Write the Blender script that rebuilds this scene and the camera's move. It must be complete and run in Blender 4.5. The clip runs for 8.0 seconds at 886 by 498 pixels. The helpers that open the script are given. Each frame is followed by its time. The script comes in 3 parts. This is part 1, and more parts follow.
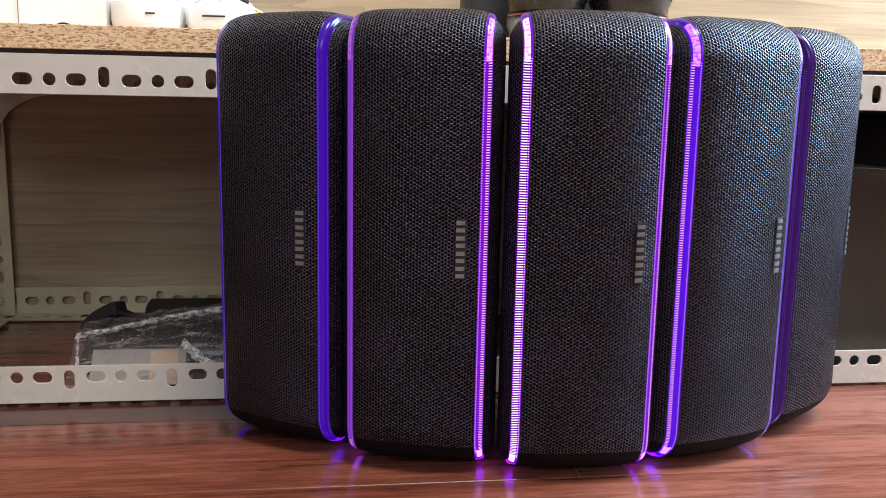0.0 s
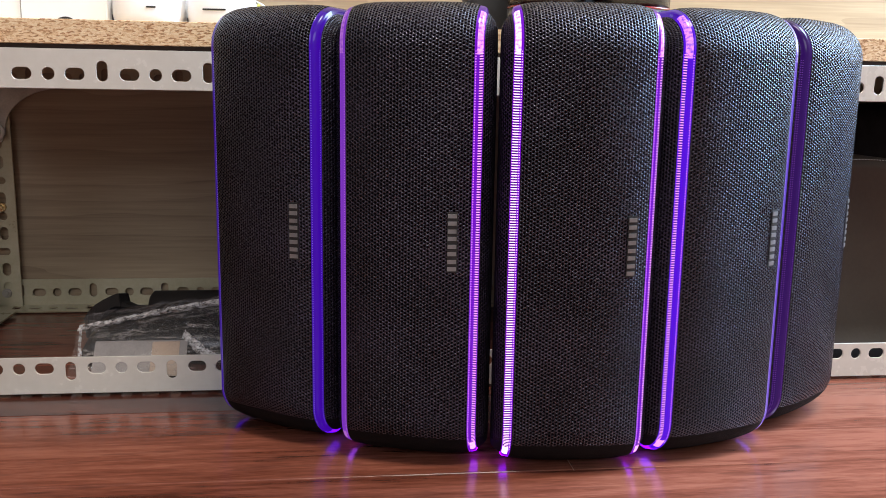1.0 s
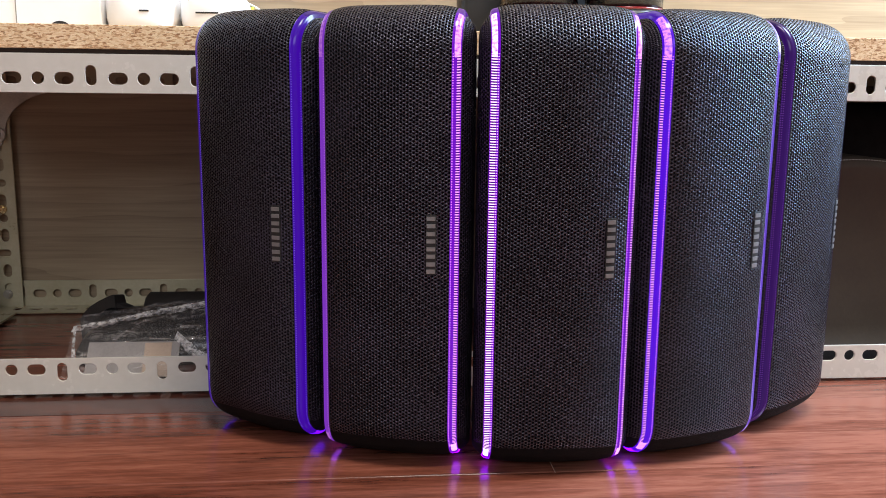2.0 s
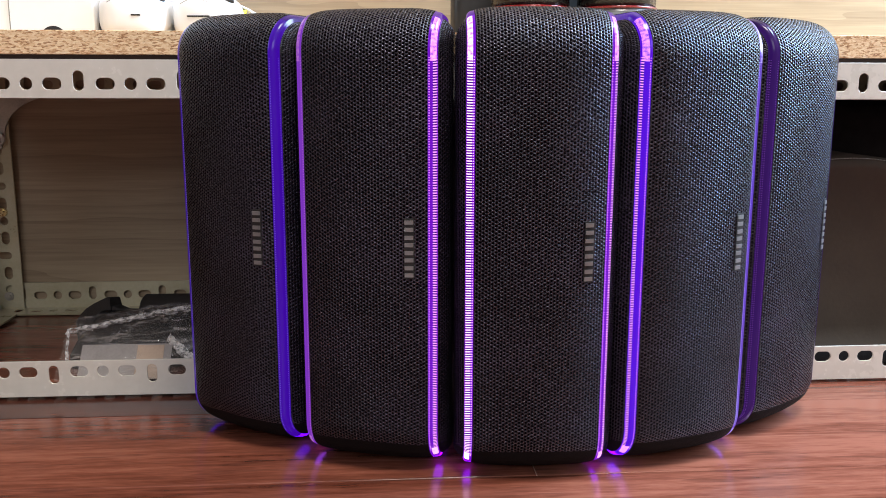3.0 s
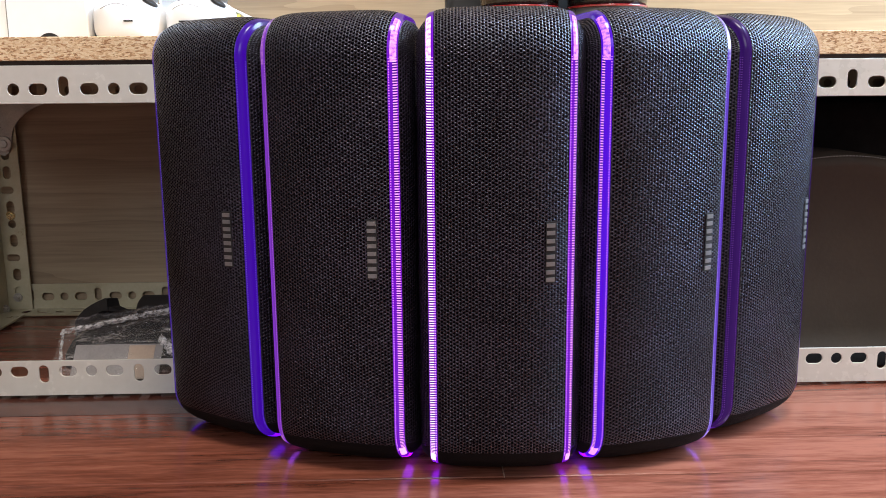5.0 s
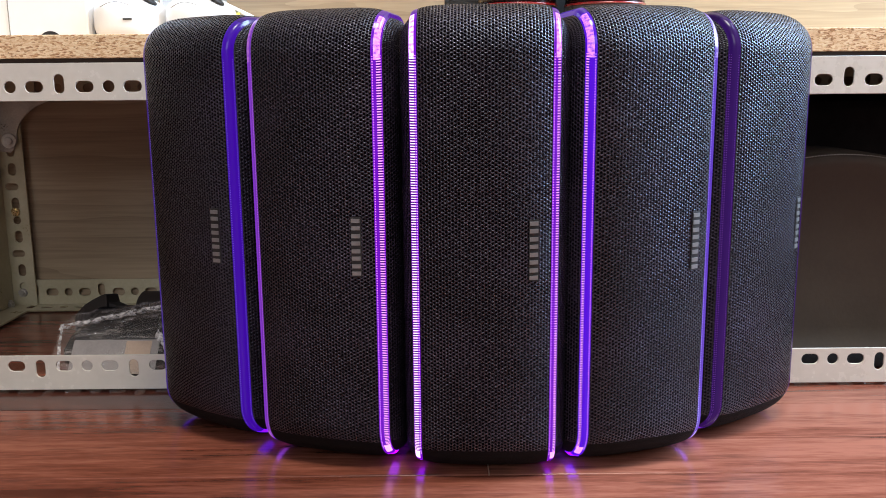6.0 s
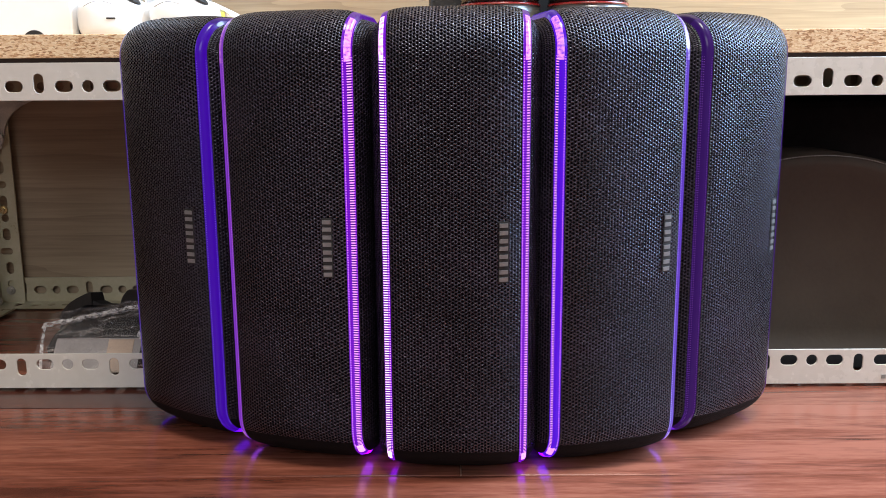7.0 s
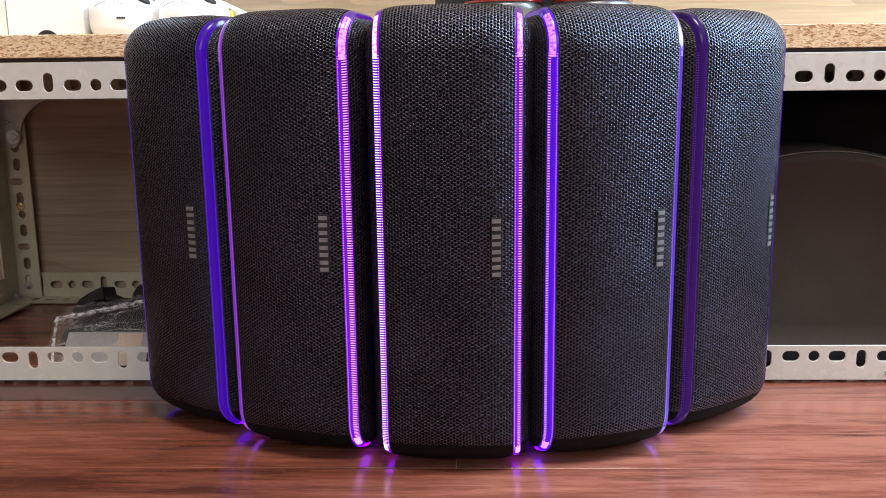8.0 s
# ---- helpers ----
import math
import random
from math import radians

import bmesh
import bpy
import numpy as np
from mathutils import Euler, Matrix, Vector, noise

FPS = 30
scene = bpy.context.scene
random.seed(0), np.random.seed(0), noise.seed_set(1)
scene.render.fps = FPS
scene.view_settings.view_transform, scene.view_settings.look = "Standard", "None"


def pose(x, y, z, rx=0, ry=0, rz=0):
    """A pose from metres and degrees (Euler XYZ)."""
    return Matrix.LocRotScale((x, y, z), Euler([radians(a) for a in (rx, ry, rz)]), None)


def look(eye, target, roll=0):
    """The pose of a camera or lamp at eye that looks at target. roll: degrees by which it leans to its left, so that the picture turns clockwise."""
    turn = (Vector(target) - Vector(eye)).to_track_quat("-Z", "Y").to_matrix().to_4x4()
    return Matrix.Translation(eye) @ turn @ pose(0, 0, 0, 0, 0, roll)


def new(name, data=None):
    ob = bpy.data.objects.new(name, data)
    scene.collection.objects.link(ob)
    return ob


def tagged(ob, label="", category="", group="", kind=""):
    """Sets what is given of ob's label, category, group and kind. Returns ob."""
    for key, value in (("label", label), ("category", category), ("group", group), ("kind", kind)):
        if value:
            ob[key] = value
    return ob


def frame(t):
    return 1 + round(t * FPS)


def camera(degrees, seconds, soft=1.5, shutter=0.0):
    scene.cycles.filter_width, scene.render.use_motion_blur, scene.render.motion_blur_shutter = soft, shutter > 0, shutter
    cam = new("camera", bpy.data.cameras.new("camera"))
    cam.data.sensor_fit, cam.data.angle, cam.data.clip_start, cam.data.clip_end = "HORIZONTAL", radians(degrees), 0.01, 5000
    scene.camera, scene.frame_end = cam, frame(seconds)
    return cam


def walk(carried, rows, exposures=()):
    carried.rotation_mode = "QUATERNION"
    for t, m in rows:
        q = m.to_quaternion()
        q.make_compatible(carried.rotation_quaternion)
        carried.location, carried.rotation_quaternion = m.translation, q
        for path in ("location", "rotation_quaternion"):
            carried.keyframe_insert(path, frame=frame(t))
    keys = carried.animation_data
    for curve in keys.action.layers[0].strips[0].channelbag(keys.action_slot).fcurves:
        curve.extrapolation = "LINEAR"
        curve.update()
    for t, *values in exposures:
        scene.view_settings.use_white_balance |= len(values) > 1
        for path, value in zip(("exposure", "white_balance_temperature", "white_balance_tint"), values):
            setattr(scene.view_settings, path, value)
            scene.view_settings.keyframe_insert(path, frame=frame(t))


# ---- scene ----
cam = camera(54.3, 8.0, soft=0.95)
METRES, EYE, TILT, LEAN, TURN = 0.171, 0.231, 0.0, 0.0, -7.7
ROWS = [
    (0.0, 0.0, 0.0, 0.0, 0.19, -9.68, -1.13),
    (0.5, 0.0392, -0.0049, 0.002, 0.8, -10.07, -1.13),
    (1.0, 0.0855, -0.0046, 0.0107, 1.26, -10.31, -0.92),
    (1.5, 0.15, -0.0095, 0.0137, 1.77, -10.3, -0.79),
    (3.0, 0.3625, 0.0113, 0.0498, 3.6, -10.62, -0.14),
    (3.5, 0.4293, 0.0136, 0.0454, 4.04, -10.62, 0.1),
    (4.0, 0.5001, 0.0146, 0.0459, 4.81, -10.65, 0.16),
    (4.5, 0.572, 0.0245, 0.048, 5.53, -10.52, 0.36),
    (6.0, 0.7584, 0.046, 0.0456, 7.56, -10.65, 0.52),
    (6.5, 0.8254, 0.0534, 0.0509, 7.9, -10.83, 0.39),
    (7.0, 0.875, 0.0592, 0.0647, 7.88, -10.91, 0.41),
    (7.5, 0.9439, 0.0535, 0.0686, 8.23, -11.03, 0.71),
    (8.0, 0.9857, 0.038, 0.068, 9.47, -11.14, 0.68),
]
walk(cam, [(t, pose(0, 0, EYE, TILT, LEAN, TURN) @ pose(METRES * x, METRES * y, METRES * z, 90 + pitch, roll, yaw)) for t, x, y, z, yaw, pitch, roll in ROWS])

# ---- light ----
world = bpy.data.worlds.new("world")
scene.world = world
world.use_nodes = True
wn = world.node_tree.nodes
sky = wn.new("ShaderNodeTexSky")
sky.sky_type, sky.sun_disc = "NISHITA", False
sky.sun_elevation, sky.sun_rotation = radians(42), radians(200)
world.node_tree.links.new(sky.outputs["Color"], wn["Background"].inputs["Color"])
wn["Background"].inputs["Strength"].default_value = 0.12


def area(name, at, target, w, h, power, colour):
    d = bpy.data.lights.new(name, "AREA")
    d.shape, d.size, d.size_y, d.energy, d.color = "RECTANGLE", w, h, power, colour
    ob = new(name, d)
    ob.matrix_world = look(at, target)
    return ob


# daylight through the tall window in the east wall, an unseen fill added high behind the camera, and the ceiling lamp
area("window_light", (1.31, 0.67, 1.00), (0.5, 0.67, 0.85), 0.50, 1.20, 76, (0.54, 0.75, 1.0))
area("south_fill_light", (-0.35, -2.28, 1.6), (-0.35, 0.0, 0.9), 2.2, 1.1, 24, (0.90, 0.91, 1.0))
area("ceiling_light", (0.45, -0.10, 2.32), (0.45, -0.10, 0.0), 0.62, 0.62, 54, (1.0, 0.92, 0.82))


# ---- materials ----
def material(name):
    m = bpy.data.materials.new(name)
    m.use_nodes = True
    return m, m.node_tree.nodes, m.node_tree.links, m.node_tree.nodes["Principled BSDF"]


def math_node(n, l, op, a, b=None, c=None, clamp=False):
    k = n.new("ShaderNodeMath")
    k.operation, k.use_clamp = op, clamp
    for i, v in enumerate((a, b, c)):
        if v is None:
            continue
        if isinstance(v, (int, float)):
            k.inputs[i].default_value = v
        else:
            l.new(v, k.inputs[i])
    return k.outputs[0]


def ramp(n, l, fac, stops):
    r = n.new("ShaderNodeValToRGB")
    l.new(fac, r.inputs[0])
    e = r.color_ramp.elements
    while len(e) < len(stops):
        e.new(0.5)
    for s, (p, col) in zip(e, stops):
        s.position, s.color = p, (*col, 1)
    return r.outputs[0]


def noise_node(n, l, vec, scale, detail=4, rough=0.55):
    k = n.new("ShaderNodeTexNoise")
    k.inputs["Scale"].default_value, k.inputs["Detail"].default_value, k.inputs["Roughness"].default_value = scale, detail, rough
    l.new(vec, k.inputs["Vector"])
    return k.outputs["Fac"]


def coords(n, l, which="Object", scale=(1, 1, 1), random_shift=False):
    tc = n.new("ShaderNodeTexCoord")
    mp = n.new("ShaderNodeMapping")
    mp.inputs["Scale"].default_value = scale
    l.new(tc.outputs[which], mp.inputs["Vector"])
    if random_shift:
        oi = n.new("ShaderNodeObjectInfo")
        cmb = n.new("ShaderNodeCombineXYZ")
        for i, f in enumerate((37.0, 11.0, 5.0)):
            l.new(math_node(n, l, "MULTIPLY", oi.outputs["Random"], f), cmb.inputs[i])
        l.new(cmb.outputs[0], mp.inputs["Location"])
    return mp.outputs[0]


def bump(n, l, bsdf, height, strength, distance):
    b = n.new("ShaderNodeBump")
    b.inputs["Strength"].default_value, b.inputs["Distance"].default_value = strength, distance
    l.new(height, b.inputs["Height"])
    l.new(b.outputs[0], bsdf.inputs["Normal"])


def surface(name, dark, light, scale, rough=(0.4, 0.6), metal=0.0, relief=0.15, stretch=(1, 1, 1), coat=0.0, distance=0.0006):
    """A surface mottled between two colours at two scales, with fine relief."""
    m, n, l, b = material(name)
    v = coords(n, l, "Object", stretch)
    a, f = noise_node(n, l, v, scale, 5), noise_node(n, l, v, scale * 9, 3)
    mix = math_node(n, l, "ADD", math_node(n, l, "MULTIPLY", a, 0.65), math_node(n, l, "MULTIPLY", f, 0.35))
    l.new(ramp(n, l, mix, [(0.3, dark), (0.7, light)]), b.inputs["Base Color"])
    mr = n.new("ShaderNodeMapRange")
    l.new(mix, mr.inputs[0])
    mr.inputs[1].default_value, mr.inputs[2].default_value, mr.inputs[3].default_value, mr.inputs[4].default_value = 0.3, 0.7, *rough
    l.new(mr.outputs[0], b.inputs["Roughness"])
    b.inputs["Metallic"].default_value, b.inputs["Coat Weight"].default_value = metal, coat
    if relief:
        bump(n, l, b, f, relief, distance)
    return m


def wood(name, stops, along, rough=0.35, coat=0.0, shift=True, scale=1.0, which="Object"):
    """Streaked wood grain along one axis (0: x, 2: z)."""
    m, n, l, b = material(name)
    st = [26 * scale, 26 * scale, 26 * scale]
    st[along] = 1.5 * scale
    v = coords(n, l, which, st, shift)
    a = noise_node(n, l, v, 1.0, 6, 0.6)
    st2 = [150 * scale, 150 * scale, 150 * scale]
    st2[along] = 5 * scale
    f = noise_node(n, l, coords(n, l, which, st2, shift), 1.0, 4)
    mix = math_node(n, l, "ADD", math_node(n, l, "MULTIPLY", a, 0.72), math_node(n, l, "MULTIPLY", f, 0.28))
    if shift:
        oi = n.new("ShaderNodeObjectInfo")
        mix = math_node(n, l, "ADD", mix, math_node(n, l, "MULTIPLY", math_node(n, l, "SUBTRACT", oi.outputs["Random"], 0.5), 0.10))
    l.new(ramp(n, l, mix, stops), b.inputs["Base Color"])
    l.new(math_node(n, l, "ADD", rough - 0.08, math_node(n, l, "MULTIPLY", f, 0.16)), b.inputs["Roughness"])
    b.inputs["Coat Weight"].default_value, b.inputs["Coat Roughness"].default_value = coat, 0.12
    bump(n, l, b, mix, 0.12, 0.0006)
    return m


def grille_material():
    """Black woven grille cloth: staggered open holes between shiny threads; the map is in millimetres."""
    m, n, l, b = material("black grille cloth")
    uv = n.new("ShaderNodeUVMap")
    uv.uv_map = "mm"
    wob = n.new("ShaderNodeTexNoise")
    wob.inputs["Scale"].default_value, wob.inputs["Detail"].default_value = 0.22, 2
    l.new(uv.outputs[0], wob.inputs["Vector"])
    shift = n.new("ShaderNodeVectorMath")
    shift.operation = "MULTIPLY_ADD"
    l.new(wob.outputs["Color"], shift.inputs[0])
    shift.inputs[1].default_value = (0.3, 0.3, 0)
    l.new(uv.outputs[0], shift.inputs[2])
    sep = n.new("ShaderNodeSeparateXYZ")
    l.new(shift.outputs[0], sep.inputs[0])
    cu = math_node(n, l, "COSINE", math_node(n, l, "MULTIPLY", sep.outputs[0], 2 * math.pi / 3.85))
    cv = math_node(n, l, "COSINE", math_node(n, l, "MULTIPLY", sep.outputs[1], 2 * math.pi / 2.22))
    f = math_node(n, l, "MULTIPLY", cu, math_node(n, l, "ADD", cu, cv))   # six-sided net: 2 in a hole, below 0.5 on the threads
    f = math_node(n, l, "MULTIPLY_ADD", f, 0.8, -0.6)
    hole = n.new("ShaderNodeMapRange")
    hole.interpolation_type = "SMOOTHSTEP"
    l.new(f, hole.inputs[0])
    hole.inputs[1].default_value, hole.inputs[2].default_value = -0.36, 0.0
    glint = noise_node(n, l, uv.outputs[0], 0.55, 2, 0.6)
    big = noise_node(n, l, coords(n, l, "Object", (1, 1, 1)), 24, 3)
    tone = math_node(n, l, "ADD", math_node(n, l, "MULTIPLY", glint, 0.5), math_node(n, l, "MULTIPLY", big, 0.5))
    tone = math_node(n, l, "MULTIPLY_ADD", f, -0.06, tone)
    thread = ramp(n, l, tone, [(0.36, (0.0052, 0.0040, 0.0062)), (0.52, (0.0108, 0.0082, 0.0130)), (0.66, (0.031, 0.024, 0.038))])
    mix = n.new("ShaderNodeMix")
    mix.data_type = "RGBA"
    l.new(hole.outputs[0], mix.inputs[0])
    l.new(thread, mix.inputs[6])
    mix.inputs[7].default_value = (0.0011, 0.0010, 0.0013, 1)
    l.new(mix.outputs[2], b.inputs["Base Color"])
    l.new(math_node(n, l, "ADD", 0.25, math_node(n, l, "MULTIPLY", hole.outputs[0], 0.5)), b.inputs["Roughness"])
    b.inputs["Specular Tint"].default_value = (0.79, 0.83, 1.0, 1)
    thread_gloss = math_node(n, l, "MULTIPLY_ADD", glint, 3.2, -0.90, clamp=True)
    l.new(math_node(n, l, "MULTIPLY", thread_gloss, math_node(n, l, "SUBTRACT", 1.0, hole.outputs[0])), b.inputs["Specular IOR Level"])
    bump(n, l, b, math_node(n, l, "MULTIPLY", f, -1.0), 0.78, 0.0005)
    return m


def strip_material(name, base, base_power, rung, rung_power, lo, hi, hot=0.0):
    """A lit light guide: violet body with fine bright rungs between lo and hi of its width and dotted rims; hot: glow of its lower end."""
    m, n, l, b = material(name)
    uv = n.new("ShaderNodeUVMap")
    uv.uv_map = "mm"
    sep = n.new("ShaderNodeSeparateXYZ")
    l.new(uv.outputs[0], sep.inputs[0])
    u, v = sep.outputs[0], sep.outputs[1]

    def between(q, a, c):
        return math_node(n, l, "MULTIPLY", math_node(n, l, "GREATER_THAN", q, a), math_node(n, l, "LESS_THAN", q, c))

    wave = math_node(n, l, "SINE", math_node(n, l, "MULTIPLY", v, 2 * math.pi / 1.47))
    rungs = math_node(n, l, "MULTIPLY_ADD", wave, 3.0, -0.95, clamp=True)
    straight = between(v, 27.0, 268.0)
    uneven = math_node(n, l, "MULTIPLY_ADD", noise_node(n, l, uv.outputs[0], 0.35, 3), 0.6, 0.7)
    body = math_node(n, l, "MULTIPLY", math_node(n, l, "MULTIPLY", rungs, between(u, lo, hi)), straight)
    rim = math_node(n, l, "ADD", between(u, 0.07, 0.14), between(u, 0.86, 0.93))
    lit = math_node(n, l, "MAXIMUM", body, math_node(n, l, "MULTIPLY", math_node(n, l, "MULTIPLY", math_node(n, l, "MULTIPLY", rungs, rim), straight), 0.8))
    lit = math_node(n, l, "MULTIPLY", lit, uneven)
    wide = n.new("ShaderNodeMapping")
    wide.inputs["Scale"].default_value = (7, 1, 1)
    l.new(uv.outputs[0], wide.inputs["Vector"])
    fleck = noise_node(n, l, wide.outputs[0], 0.45, 2)
    if hot:
        blob = math_node(n, l, "MULTIPLY", math_node(n, l, "MULTIPLY", between(v, 21.0, 31.0), between(u, 0.2, 0.8)), math_node(n, l, "MULTIPLY_ADD", fleck, 6.0, -1.6, clamp=True))
        lit = math_node(n, l, "MAXIMUM", lit, math_node(n, l, "MULTIPLY", blob, hot))
    if hot:
        glow = math_node(n, l, "MULTIPLY", math_node(n, l, "MULTIPLY", between(v, 266.0, 300.0), between(u, 0.2, 0.8)), math_node(n, l, "MULTIPLY_ADD", fleck, 3.0, -0.8, clamp=True))
        lit = math_node(n, l, "MAXIMUM", lit, math_node(n, l, "MULTIPLY", glow, hot * 0.9))
    mix = n.new("ShaderNodeMix")
    mix.data_type = "RGBA"
    l.new(lit, mix.inputs[0])
    ground = n.new("ShaderNodeMix")
    ground.data_type = "RGBA"
    l.new(math_node(n, l, "MULTIPLY", between(u, lo, hi), straight), ground.inputs[0])
    ground.inputs[6].default_value = (*[c * base_power for c in base], 1)
    ground.inputs[7].default_value = (*[c * base_power * 0.34 for c in base], 1)
    l.new(ground.outputs[2], mix.inputs[6])
    mix.inputs[7].default_value = (*[c * rung_power for c in rung], 1)
    # Underside emits 8.5 times more, added to strengthen the floor reflections; top end halved.
    dim = math_node(n, l, "ADD", math_node(n, l, "MULTIPLY", math_node(n, l, "LESS_THAN", v, 15.0), -7.5), math_node(n, l, "MULTIPLY", math_node(n, l, "GREATER_THAN", v, 301.0), 0.5))
    l.new(math_node(n, l, "SUBTRACT", 1.0, dim), b.inputs["Emission Strength"])
    b.inputs["Base Color"].default_value = (0.012, 0.004, 0.03, 1)
    b.inputs["Roughness"].default_value = 0.18
    b.inputs["Specular IOR Level"].default_value = 0.25
    b.inputs["Coat Weight"].default_value = 0.12
    b.inputs["Coat Roughness"].default_value = 0.05
    l.new(mix.outputs[2], b.inputs["Emission Color"])
    return m


def panel_material():
    """Printed oak panel: wide cathedral grain along x with thin dark lines."""
    m, n, l, b = material("wood grain wall panel")
    v = coords(n, l, "Object", (1.6, 1, 15))
    warp = noise_node(n, l, v, 1.0, 3, 0.5)
    sep = n.new("ShaderNodeSeparateXYZ")
    l.new(coords(n, l, "Object"), sep.inputs[0])
    rings = math_node(n, l, "FRACT", math_node(n, l, "ADD", math_node(n, l, "MULTIPLY", sep.outputs[2], 38.0), math_node(n, l, "MULTIPLY", warp, 5.0)))
    fine = noise_node(n, l, coords(n, l, "Object", (9, 1, 330)), 1.0, 4, 0.6)
    tone = math_node(n, l, "ADD", math_node(n, l, "MULTIPLY", warp, 0.45), math_node(n, l, "MULTIPLY", fine, 0.35))
    tone = math_node(n, l, "ADD", tone, math_node(n, l, "MULTIPLY", math_node(n, l, "POWER", rings, 4.0), -0.09))
    tone = math_node(n, l, "ADD", tone, 0.12)
    l.new(ramp(n, l, tone, [(0.30, (0.185, 0.128, 0.078)), (0.48, (0.318, 0.232, 0.142)), (0.64, (0.445, 0.338, 0.212))]), b.inputs["Base Color"])
    l.new(math_node(n, l, "MULTIPLY_ADD", fine, 0.2, 0.34), b.inputs["Roughness"])
    bump(n, l, b, fine, 0.15, 0.0005)
    return m


M_GRILLE = grille_material()
VIOLET, MAGENTA = (0.165, 0.002, 1.4), (0.23, 0.001, 0.80)
PINK, WHITE_PINK = (1.35, 0.48, 1.5), (1.55, 0.90, 1.6)
def floor_material():
    """Printed walnut laminate: broad tone bands, dark flecks, fine pores and thin pale streaks along the boards."""
    m, n, l, b = material("red brown laminate")
    band = noise_node(n, l, coords(n, l, "Object", (2.0, 20, 1), True), 1.0, 4, 0.6)
    grain = noise_node(n, l, coords(n, l, "Object", (15, 175, 1), True), 1.0, 5, 0.65)
    pore = noise_node(n, l, coords(n, l, "Object", (90, 900, 1), True), 1.0, 3, 0.6)
    oi = n.new("ShaderNodeObjectInfo")
    tone = math_node(n, l, "ADD", math_node(n, l, "MULTIPLY", band, 0.5), math_node(n, l, "MULTIPLY", grain, 0.36))
    tone = math_node(n, l, "ADD", tone, math_node(n, l, "MULTIPLY", pore, 0.14))
    tone = math_node(n, l, "ADD", tone, math_node(n, l, "MULTIPLY_ADD", oi.outputs["Random"], 0.14, -0.07))
    col = ramp(n, l, tone, [(0.35, (0.048, 0.014, 0.009)), (0.44, (0.118, 0.035, 0.021)), (0.525, (0.198, 0.064, 0.040)), (0.62, (0.295, 0.108, 0.071))])
    fleck = noise_node(n, l, coords(n, l, "Object", (11, 90, 1), True), 1.0, 3, 0.55)
    dark = n.new("ShaderNodeMapRange")
    l.new(fleck, dark.inputs[0])
    dark.inputs[1].default_value, dark.inputs[2].default_value, dark.inputs[4].default_value = 0.57, 0.72, 0.75
    mix = n.new("ShaderNodeMix")
    mix.data_type = "RGBA"
    l.new(dark.outputs[0], mix.inputs[0])
    l.new(col, mix.inputs[6])
    mix.inputs[7].default_value = (0.045, 0.016, 0.012, 1)
    streak = noise_node(n, l, coords(n, l, "Object", (0.9, 260, 1), True), 1.0, 2, 0.5)
    pale = n.new("ShaderNodeMapRange")
    l.new(streak, pale.inputs[0])
    pale.inputs[1].default_value, pale.inputs[2].default_value, pale.inputs[4].default_value = 0.66, 0.76, 0.5
    mix2 = n.new("ShaderNodeMix")
    mix2.data_type = "RGBA"
    l.new(pale.outputs[0], mix2.inputs[0])
    l.new(mix.outputs[2], mix2.inputs[6])
    mix2.inputs[7].default_value = (0.42, 0.20, 0.14, 1)
    l.new(mix2.outputs[2], b.inputs["Base Color"])
    l.new(math_node(n, l, "MULTIPLY_ADD", grain, 0.14, 0.15), b.inputs["Roughness"])
    b.inputs["Specular IOR Level"].default_value = 0.55
    bump(n, l, b, grain, 0.12, 0.0005)
    return m


M_FLOOR = floor_material()
M_SEAM = surface("pale plank seam", (0.42, 0.24, 0.17), (0.55, 0.34, 0.25), 60, (0.5, 0.7))
M_PANEL = panel_material()
M_STEEL = surface("cream enamelled steel", (0.57, 0.54, 0.48), (0.67, 0.64, 0.58), 14, (0.10, 0.40), 0.0, 0.10, coat=0.4)
M_BOLT = surface("bright bolt steel", (0.48, 0.44, 0.38), (0.70, 0.66, 0.58), 90, (0.3, 0.5))
M_ZINC = surface("zinc plated steel", (0.34, 0.31, 0.27), (0.58, 0.54, 0.47), 60, (0.25, 0.42), 0.6, 0.1)
M_BRASS = surface("yellow zinc bolt", (0.55, 0.45, 0.22), (0.75, 0.64, 0.36), 90, (0.2, 0.35), 0.95, 0.1)
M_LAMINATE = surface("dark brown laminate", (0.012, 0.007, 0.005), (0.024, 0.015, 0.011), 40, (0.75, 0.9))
M_WHITE = surface("white plastic", (0.82, 0.82, 0.82), (0.87, 0.87, 0.87), 20, (0.3, 0.42), 0.0, 0.03)
M_CARD = surface("white coated card", (0.84, 0.84, 0.84), (0.88, 0.88, 0.88), 12, (0.5, 0.6), 0.0, 0.04)
M_DARK = surface("black rubber", (0.006, 0.006, 0.006), (0.016, 0.015, 0.015), 80, (0.45, 0.65))
# Black painted on the speakers' lower ends for the unlit cloth there.
M_SHADED_END = surface("matt black shaded end", (0.003, 0.003, 0.0035), (0.008, 0.0075, 0.0085), 160, (0.6, 0.8), 0.0, 0.5)
M_LEATHER = surface("black grained leatherette", (0.030, 0.021, 0.014), (0.046, 0.034, 0.023), 30, (0.62, 0.78), 0.0, 0.22, distance=0.0006)
# Dull black for the bag's shade band and the form behind it.
M_DULL_BLACK = surface("dull black", (0.008, 0.008, 0.009), (0.018, 0.018, 0.019), 120, (0.8, 0.95), 0.0, 0.4)
M_SILVER = surface("silver emblem", (0.24, 0.25, 0.26), (0.32, 0.33, 0.34), 200, (0.3, 0.4), 0.7, 0.0)
M_GLASSY_BLACK = surface("black anodised metal", (0.010, 0.010, 0.011), (0.022, 0.022, 0.024), 120, (0.18, 0.3), 0.4, 0.05)
